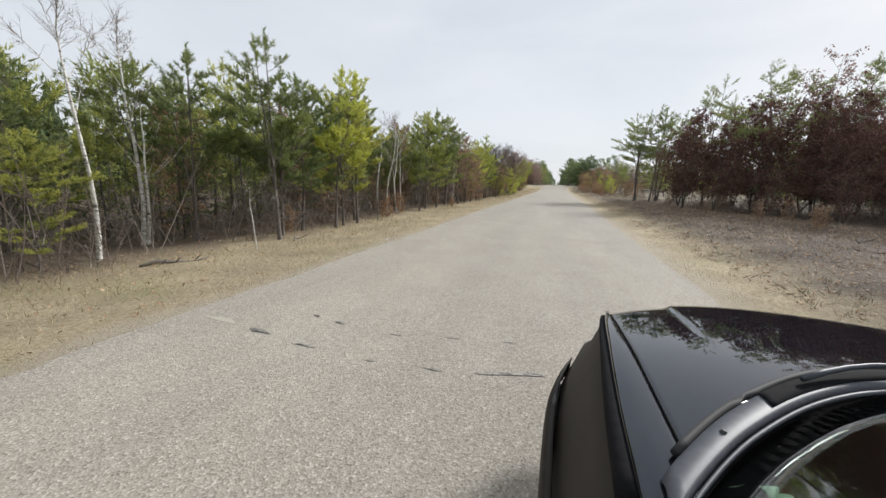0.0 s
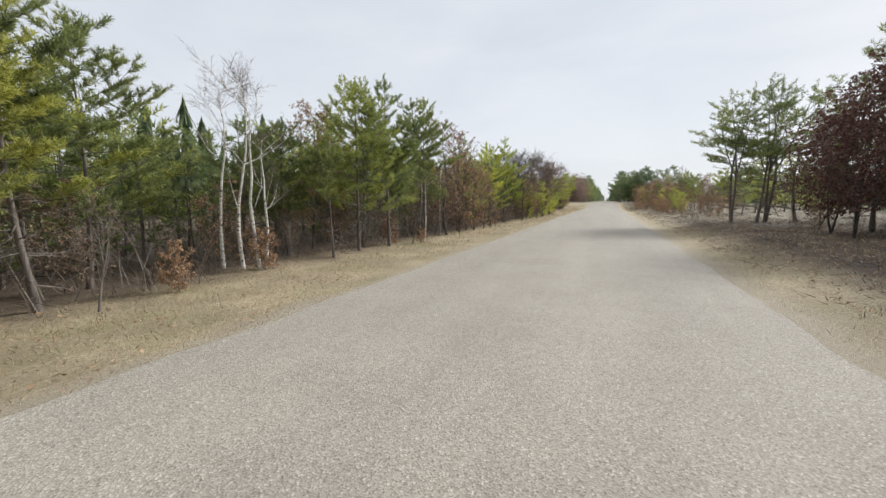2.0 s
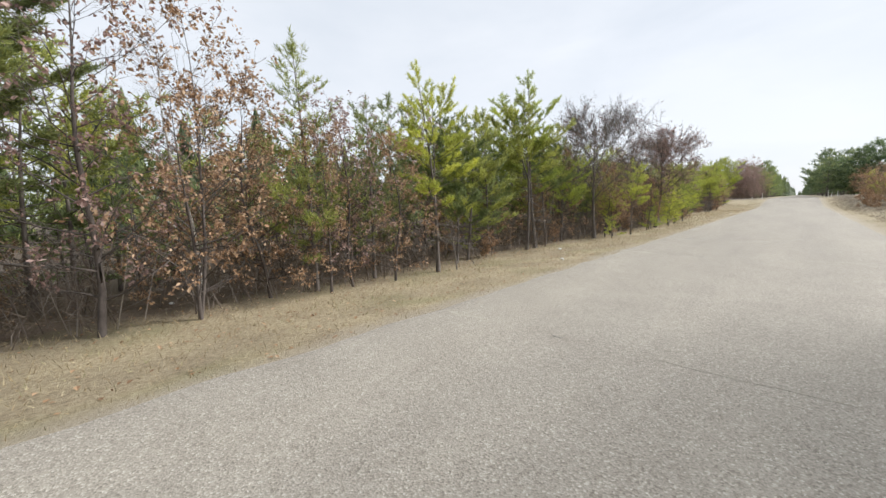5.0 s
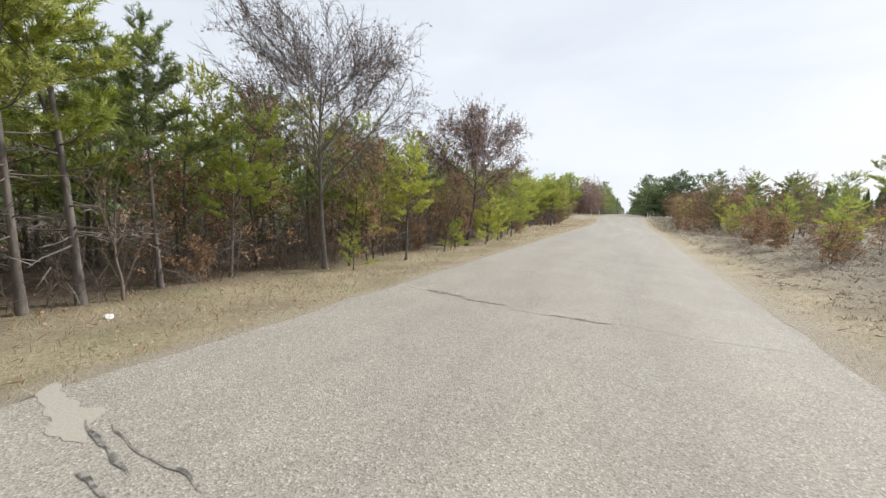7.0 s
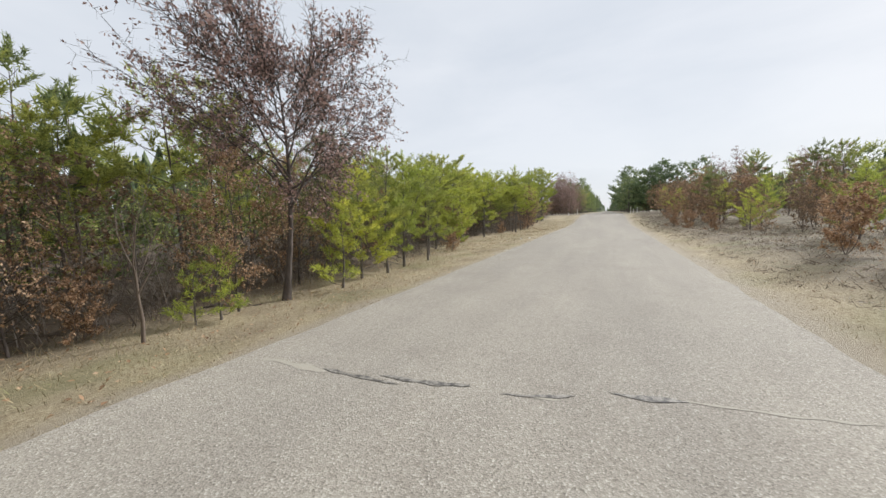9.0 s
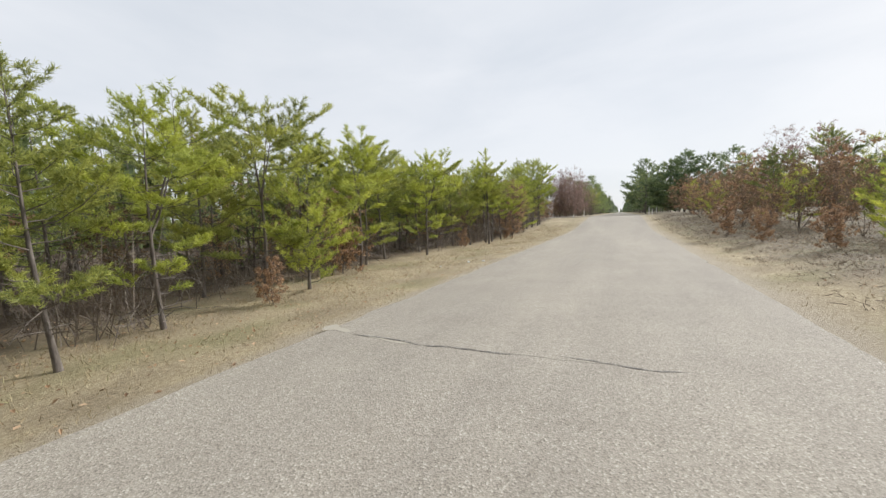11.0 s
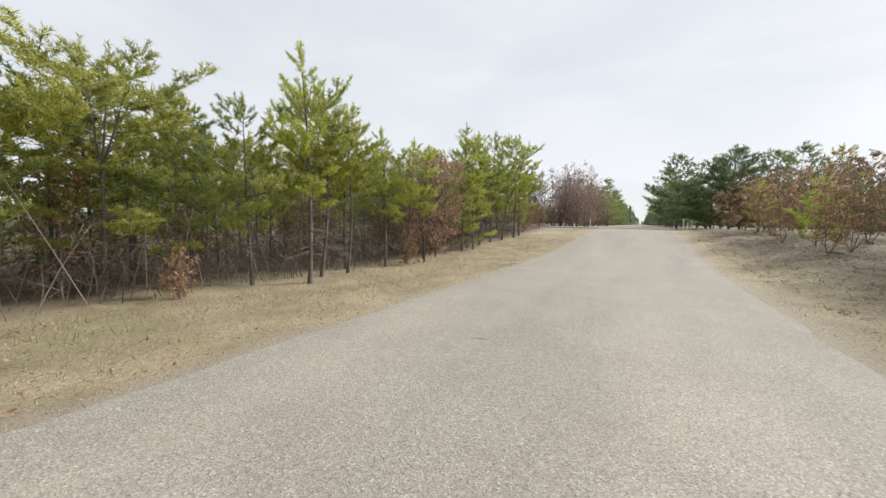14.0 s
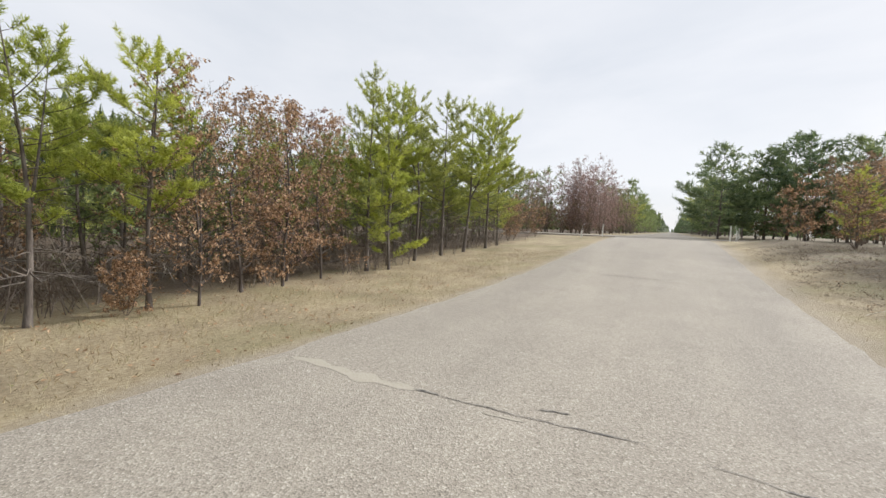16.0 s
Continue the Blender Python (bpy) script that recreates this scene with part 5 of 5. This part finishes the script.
def fallen_log(x, y, L, a, rad):
    g = Geo()
    d = Vector((math.cos(a), math.sin(a), 0))
    pts = [Vector((0, 0, rad * 0.5)) + d * L * k + Vector((-d.y, d.x, 0)) * 0.06 * math.sin(k * 5) + Vector((0, 0, 0.05 * math.sin(k * 7))) for k in (0, 0.25, 0.5, 0.75, 1)]
    g.tube(pts, [rad * 0.6, rad * 0.8, rad * 0.7, rad * 0.5, rad * 0.2], 7, True)
    for k in (0.3, 0.5, 0.8):
        q = pts[0] + d * L * k
        g.tube([q, q + Vector((d.y, -d.x, 0.5)).normalized() * L * 0.25], [rad * 0.35, 0.004], 4)
    ob = tagged(new("fallen_branch", g.mesh("fallen_branch", DEAD_WOOD, True)), "weathered grey fallen branch on dry ground", "branch", "fallen branches")
    ob.location = (x, y, ground_z(x, y) - 0.01)


for x, y, L, a, rad in ((-6.6, 4.9, 1.2, 1.25, 0.05), (-6.2, 8.8, 1.0, 1.9, 0.035), (8.2, 10.5, 1.2, 0.4, 0.05), (9.4, 12.0, 0.9, 2.6, 0.04), (7.2, 16.0, 1.1, 1.2, 0.04), (6.6, 35.0, 1.0, 0.2, 0.04), (7.6, 33.4, 0.9, 2.0, 0.05), (10.0, 14.5, 1.3, 0.9, 0.05), (-7.4, 57.2, 1.3, 0.6, 0.04), (9.2, 104.6, 1.4, 2.9, 0.06)):
    fallen_log(x, y, L, a, rad)


# ---- the car that the camera is held out of, as it stands at the start ----
def paint_material():
    m = Mat("black_paint", 0.02)
    m.b.inputs["Specular IOR Level"].default_value = 0.65
    m.b.inputs["Specular Tint"].default_value = (0.80, 0.90, 1.0, 1)
    return m.color(m.ramp(m.noise(40.0, 4.0), [(0.3, (0.006, 0.006, 0.009)), (0.7, (0.010, 0.011, 0.016))])).m


CAR_PAINT = paint_material()
m = Mat("dusty_paint", 0.5)
m.b.inputs["Specular IOR Level"].default_value = 0.15
CAR_SIDE = m.color(m.ramp(m.noise(7.0, 5.0, 0.6), [(0.3, (0.016, 0.0135, 0.0105)), (0.7, (0.028, 0.0235, 0.0185))])).m
m = Mat("grey_plastic", 0.5)
m.b.inputs["Specular IOR Level"].default_value = 0.3
CAR_GREY = m.color(m.ramp(m.noise(60.0, 3.0), [(0.3, (0.052, 0.056, 0.067)), (0.7, (0.072, 0.077, 0.090))])).m
m = Mat("black_rubber", 0.75)
RUBBER = m.color(m.ramp(m.noise(30.0, 3.0), [(0.3, (0.010, 0.010, 0.010)), (0.7, (0.022, 0.021, 0.020))])).m
m = Mat("dark_plastic", 0.5)
CAR_DARK = m.color(m.ramp(m.noise(50.0, 3.0), [(0.3, (0.012, 0.013, 0.013)), (0.7, (0.025, 0.027, 0.026))])).m
m = Mat("alloy", 0.3, 0.9)
ALLOY = m.color((0.5, 0.5, 0.52)).m
m = Mat("lamp_lens", 0.08)
LENS = m.color((0.16, 0.165, 0.17)).m
m = Mat("windscreen_glass", 0.02)
m.b.inputs["Transmission Weight"].default_value, m.b.inputs["IOR"].default_value = 1.0, 1.45
GLASS = m.color((0.75, 0.85, 0.8)).m
m = Mat("sticker_paper", 0.6)
STICKER = m.color((0.45, 0.68, 0.50)).m

m = Mat("matt_black", 0.9)
m.b.inputs["Specular IOR Level"].default_value = 0.1
RECESS = m.color(m.ramp(m.noise(60.0, 3.0), [(0.3, (0.006, 0.006, 0.007)), (0.7, (0.012, 0.012, 0.013))])).m

CAR_X = 1.94


def curve(stops, v):
    """Smooth curve through stops of (place, value)."""
    n = len(stops)
    i = 0
    while i < n - 2 and v > stops[i + 1][0]:
        i += 1
    (x0, y0), (x1, y1) = stops[i], stops[i + 1]

    def slope(j):
        lo, hi = max(j - 1, 0), min(j + 1, n - 1)
        return (stops[hi][1] - stops[lo][1]) / (stops[hi][0] - stops[lo][0])

    h = x1 - x0
    k = min(max((v - x0) / h, 0.0), 1.0)
    return y0 * (1 + 2 * k) * (1 - k) ** 2 + slope(i) * h * k * (1 - k) ** 2 + y1 * k * k * (3 - 2 * k) + slope(i + 1) * h * k * k * (k - 1)


COWL = [(-0.2, 1.19), (0.0, 1.22), (0.2, 1.19), (0.4, 1.08), (0.6, 0.90), (0.74, 0.73), (0.85, 0.56)]
NOSE = [(-0.15, 2.12), (0.0, 2.13), (0.15, 2.12), (0.4, 2.04), (0.6, 1.90), (0.74, 1.76)]
HOOD_Z = [(0.7, 1.172), (1.2, 1.155), (1.7, 1.105), (1.95, 1.07), (2.2, 1.03)]
EDGE = [(-2.4, 0.76), (-1.8, 0.83), (0.0, 0.84), (0.7, 0.83), (1.2, 0.80), (1.8, 0.735), (2.0, 0.66), (2.2, 0.50)]
SIDE = [(-2.4, 0.84), (-1.8, 0.93), (0.0, 0.95), (0.9, 0.95), (1.45, 0.93), (1.8, 0.85), (2.0, 0.75), (2.25, 0.55)]


def sheet(rows, name, material, parent, label="", thick=0.012, mirror=False):
    """A skin from rows of points, with a thickness."""
    bm = bmesh.new()
    for s in ((1, -1) if mirror else (1,)):
        grid = [[bm.verts.new((CAR_X + s * p[0], p[1], p[2])) for p in row] for row in rows]
        for a, b in zip(grid, grid[1:]):
            for i in range(len(a) - 1):
                q = (a[i], a[i + 1], b[i + 1], b[i])
                bm.faces.new(q if s > 0 else q[::-1])
    bmesh.ops.recalc_face_normals(bm, faces=bm.faces)
    for f_ in bm.faces:
        f_.smooth = True
    me = bpy.data.meshes.new(name)
    bm.to_mesh(me)
    bm.free()
    me.materials.append(material)
    ob = part(name, me, parent, label)
    sol = ob.modifiers.new("thickness", "SOLIDIFY")
    sol.thickness, sol.offset = thick, -1
    return ob


def ring(name, material, parent, x, y, z, profile, seg=32, label=""):
    """A body turned about the x axis: profile of (x, radius)."""
    g = Geo()
    for px, pr in profile:
        for s in range(seg):
            a = math.tau * s / seg
            g.v.append(Vector((x + px, y + pr * math.cos(a), z + pr * math.sin(a))))
    for i in range(len(profile) - 1):
        for s in range(seg):
            a, b = i * seg + s, i * seg + (s + 1) % seg
            g.f.append((a, b, b + seg, a + seg))
    for i in (0, len(profile) - 1):
        g.f.append(tuple(i * seg + s for s in range(seg)))
    return part(name, g.mesh(name, material, True), parent, label)


def bar(name, material, parent, pts, radii, label=""):
    g = Geo()
    g.tube([Vector(p) for p in pts], radii, 8, True)
    return part(name, g.mesh(name, material, True), parent, label)


def build_car():
    car = tagged(new("car"), "glossy black off-road car with grey cowl standing on the road", "car")
    # bonnet with two raised creases
    rows = []
    for k in [0.0, 0.004] + [j / 24 for j in range(1, 24)] + [0.996, 1.0]:
        row = []
        for i in range(-60, 61):
            x = 0.735 * i / 60
            y = curve(COWL, abs(x)) + (curve(NOSE, abs(x)) - curve(COWL, abs(x))) * k
            z = curve(HOOD_Z, y) + 0.028 * (1 - (x / 0.735) ** 2) - 0.05 * max(k - 0.93, 0) / 0.07
            c = (0.50 - 0.05 * k - abs(x)) / 0.02
            z += 0.015 * max(0.0, (k - 0.3) / 0.7) / (1 + math.exp(-4 * c))
            row.append((x, y, z))
        rows.append(row)
    bonnet = sheet(rows, "bonnet", CAR_PAINT, car, "glossy black bonnet with raised creases")
    bonnet.data.materials.append(RUBBER)
    bonnet.modifiers["thickness"].material_offset_rim = 1
    # added black sheet: stands in for the shade seen through the bonnet's seams
    sheet([[(0.76 * i / 4, y, 0.99) for i in range(-4, 5)] for y in (0.55, 1.2, 1.7)], "engine_cover", RECESS, car, "black sheet added under the bonnet to keep its seams dark", 0.02)
    # wings: from the bonnet's seam down to the sill
    for s in (-1, 1):
        rows = []
        for j in range(40):
            y = 0.45 + 1.37 * j / 39
            e, w = curve(EDGE, y), curve(SIDE, y)
            z = curve(HOOD_Z, y) - 0.25 * max(y - 1.72, 0.0)
            row = [(e + 0.006, y, z - 0.05), (e + 0.013, y, z - 0.056), (e + (w - e) * 0.35, y, z - 0.14), (e + (w - e) * 0.7, y, 0.90), (w, y, 0.80), (w, y, 0.70)]
            d2 = 0.44 ** 2 - (y - 1.36) ** 2
            low = 0.40 if d2 <= 0 else max(0.40, 0.36 + math.sqrt(d2))
            row += [(w, y, max(low, 0.52)), (w - 0.01, y, low)]
            rows.append([(s * p[0], p[1], p[2]) for p in row])
        sheet(rows, "wing", CAR_SIDE, car, "dusty black front wing")
        # wheel arch moulding
        arch = [(s * (curve(SIDE, 1.36 + 0.46 * math.cos(math.pi * k / 16)) + 0.002) + CAR_X, 1.36 + 0.46 * math.cos(math.pi * k / 16), 0.37 + 0.47 * math.sin(math.pi * k / 16)) for k in range(17)]
        flare = []
        for j in range(20):
            y = 0.35 + 1.4 * j / 19
            w, o = curve(SIDE, y), 0.022 * math.sin(math.pi * min(max((1.75 - y) / 0.9, 0.0), 0.5)) + 0.003
            flare.append([(s * (w - 0.004), y, 0.845), (s * (w + o * 0.7), y, 0.835), (s * (w + o), y, 0.815), (s * (w + o * 0.9), y, 0.78)])
        sheet(flare, "wing_flare", CAR_SIDE, car, "dusty black flare along the wing", 0.006)
        bar("arch_moulding", CAR_DARK, car, arch, [0.012] * 17, "dark plastic wheel arch moulding")
        # wing-top strip in the bonnet's gloss
        rows = []
        for j in range(22):
            y = 0.48 + 1.24 * j / 21
            e, z = curve(EDGE, y), curve(HOOD_Z, y)
            inner = min(0.740, e - 0.010)
            rows.append([(s * inner, y, z - 0.04), (s * inner, y, z - 0.004), (s * (inner + 0.001), y, z), (s * (inner + 0.004), y, z + 0.002), (s * (inner + 0.01), y, z + 0.003), (s * (inner + e) / 2, y, z + 0.003), (s * (e - 0.006), y, z), (s * e, y, z - 0.004), (s * (e + 0.003), y, z - 0.012), (s * (e + 0.004), y, z - 0.05)])
        sheet(rows, "wing_top", CAR_PAINT, car, "glossy black top of the wing", 0.006)
        for yy, nm in ((1.36, "wheel"), (-1.35, "wheel")):
            wheel = part(nm, None, car)
            ring("tyre", RUBBER, wheel, CAR_X + s * 0.74, yy, 0.36, [(-0.11, 0.24), (-0.12, 0.31), (-0.09, 0.355), (0.09, 0.355), (0.12, 0.31), (0.11, 0.24)])
            ring("rim", ALLOY, wheel, CAR_X + s * 0.77, yy, 0.36, [(-0.09, 0.10), (-0.09, 0.235), (0.09, 0.235), (0.07, 0.18), (0.05, 0.05)])
            shoulder = [(CAR_X + s * (curve(EDGE, 0.6 + 1.15 * k / 20) + 0.008), 0.6 + 1.15 * k / 20, curve(HOOD_Z, 0.6 + 1.15 * k / 20) - 0.034) for k in range(21)]
        # matt black bar in place of the dark trees mirrored along the wing's shoulder
        bar("wing_shoulder", RECESS, car, shoulder, [0.026 - 0.014 * k / 20 for k in range(21)], "black strip standing in for dark trees reflected in the wing's shoulder")
        # doors and rear side
        rows = []
        for j in range(30):
            y = -2.35 + 2.82 * j / 29
            w = curve(SIDE, y)
            d2 = 0.44 ** 2 - (y + 1.35) ** 2
            low = 0.40 if d2 <= 0 else max(0.40, 0.36 + math.sqrt(d2))
            rows.append([(s * 0.84, y, 1.18), (s * 0.86, y, 1.12), (s * w, y, 0.95), (s * w, y, max(0.75, low)), (s * (w - 0.01), y, low)])
        sheet(rows, "side_panel", CAR_SIDE, car, "dusty black door and side panel")
        rows = [[(s * 0.835, y, 1.185), (s * 0.76, y, 1.40), (s * 0.70, y, 1.60)] for y in (0.30, -0.3, -1.0, -1.7, -2.25)]
        rows[0] = [(s * 0.83, 0.42, 1.185), (s * 0.765, 0.05, 1.40), (s * 0.70, -0.25, 1.60)]
        sheet(rows, "side_window", GLASS, car, "tinted side glass", 0.006)
        bar("windscreen_pillar", RECESS, car, [(CAR_X + s * 0.80, 0.42, 1.21), (CAR_X + s * 0.76, 0.14, 1.42), (CAR_X + s * 0.69, -0.22, 1.62)], [0.026, 0.028, 0.03])
        ring("headlight", LENS, car, CAR_X + s * 0.52, 2.07, 0.86, [(-0.13, 0.02), (-0.10, 0.085), (0.10, 0.085), (0.13, 0.02)], 20, "clear glass headlight")
    # cowl: grey band that follows the foot of the windscreen
    def cowl_point(x, off, dz):
        return (x, curve(COWL, abs(x)) + off, 1.178 + dz + 0.028 * (1 - (x / 0.8) ** 2))

    def cowl_row(off, dz, half=0.80):
        return [cowl_point(half * i / 30, off, dz) for i in range(-30, 31)]
    sheet([cowl_row(-0.010, -0.03), cowl_row(-0.013, 0.000), cowl_row(-0.020, 0.007), cowl_row(-0.05, 0.012), cowl_row(-0.085, 0.012), cowl_row(-0.094, 0.008), cowl_row(-0.098, -0.02)], "cowl", CAR_GREY, car, "satin grey cowl panel below the windscreen")
    sheet([cowl_row(-0.096, -0.012), cowl_row(-0.108, -0.010), cowl_row(-0.150, -0.016)], "screen_gasket", RECESS, car, "black rubber gasket under the windscreen", 0.01)
    sheet([cowl_row(-0.101, 0.000), cowl_row(-0.104, 0.004), cowl_row(-0.112, 0.004), cowl_row(-0.115, -0.002)], "screen_trim", CAR_GREY, car, "slim grey trim along the windscreen's foot", 0.006)
    sheet([cowl_row(-0.018, 0.010, 0.53), cowl_row(-0.04, 0.016, 0.53), cowl_row(-0.06, 0.017, 0.53), cowl_row(-0.078, 0.015, 0.53)], "cowl_grille", RECESS, car, "black slotted air intake in the cowl", 0.004)
    bar("bonnet_seal", RUBBER, car, [(CAR_X + p[0], p[1], p[2]) for p in cowl_row(-0.004, 0.004, 0.76)], [0.0085] * 61)
    bar("washer_nozzle", CAR_DARK, car, [(CAR_X - 0.665, 0.772, 1.19), (CAR_X - 0.66, 0.772, 1.203)], [0.008, 0.005])
    for a, b in ((-0.42, 0.08), (0.06, 0.58)):
        pts = [cowl_point(a + (b - a) * k / 8, -0.05 - 0.02 * k / 8, 0.030 + 0.012 * math.sin(math.pi * k / 8)) for k in range(9)]
        bar("wiper", CAR_GREY, car, [(CAR_X + p[0], p[1], p[2]) for p in pts], [0.0075 - 0.0004 * k for k in range(9)], "satin grey wiper arm")
    # windscreen, roof, dashboard
    screen = []
    for j in range(9):
        k = j / 8
        row = []
        for i in range(-30, 31):
            x, y, z = cowl_point(0.80 * i / 30, -0.119, -0.006)
            row.append((x * (1 - 0.125 * k), y * (1 - k) + k * (-0.04 - 0.16 * (i / 30) ** 2), z + 0.45 * k))
        screen.append(row)
    sheet(screen, "windscreen", GLASS, car, "clear sloping windscreen", 0.003)
    sheet([[(0.70 * i / 8, y, 1.09 - 0.03 * abs(i / 8)) for i in range(-8, 9)] for y in (0.60, 0.4, 0.15)], "dashboard", CAR_DARK, car, "dark green-black dashboard", 0.03)
    sheet([[(-0.635 + 0.06 * i, 0.700 - 0.035 * j + 0.012 * i, 1.14 + 0.008 * j) for i in range(2)] for j in range(2)], "paper_note", STICKER, car, "pale green paper behind the windscreen", 0.002)
    sheet([[(0.70 * i / 8, y, 1.64 + 0.05 * (1 - (i / 8) ** 2) - d) for i in range(-8, 9)] for y, d in ((-0.10, 0.02), (-0.5, 0.0), (-1.3, 0.0), (-2.0, 0.02), (-2.3, 0.06))], "roof", CAR_PAINT, car, "glossy black roof", 0.03)
    sheet([[(0.82 * i / 6, -2.32 - 0.08 * (1 - k), 0.42 + 1.2 * k) for i in range(-6, 7)] for k in (0, 0.3, 0.6, 0.63, 1.0)], "tailgate", CAR_SIDE, car, "dusty black tailgate", 0.03)
    # front end
    def front_row(z, off):
        return [(0.74 * i / 12, curve(NOSE, abs(0.74 * i / 12)) + off, z) for i in range(-12, 13)]
    sheet([front_row(1.03, 0.0), front_row(0.95, 0.03), front_row(0.74, 0.04)], "grille", CAR_DARK, car, "black slotted grille", 0.03)
    # unseen bumper, its reach made up so that its shadow falls beside the wing
    def bumper_row(z, y, half):
        return [(half * i / 12, y + 0.12 * (1 - (i / 12) ** 2), z) for i in range(-12, 13)]
    sheet([front_row(0.74, 0.02), bumper_row(0.76, 2.42, 0.60), bumper_row(0.78, 2.60, 0.61), bumper_row(0.74, 2.66, 0.61), bumper_row(0.52, 2.66, 0.60), bumper_row(0.42, 2.3, 0.6)], "bumper", CAR_DARK, car, "black bumper, unseen, drawn far forward to cast the shadow beside the car", 0.04)
    sheet([[(0.80 * i / 4, y, 0.42) for i in range(-4, 5)] for y in (-2.2, 2.0)], "underbody", CAR_DARK, car, "", 0.04)
    return car


build_car()
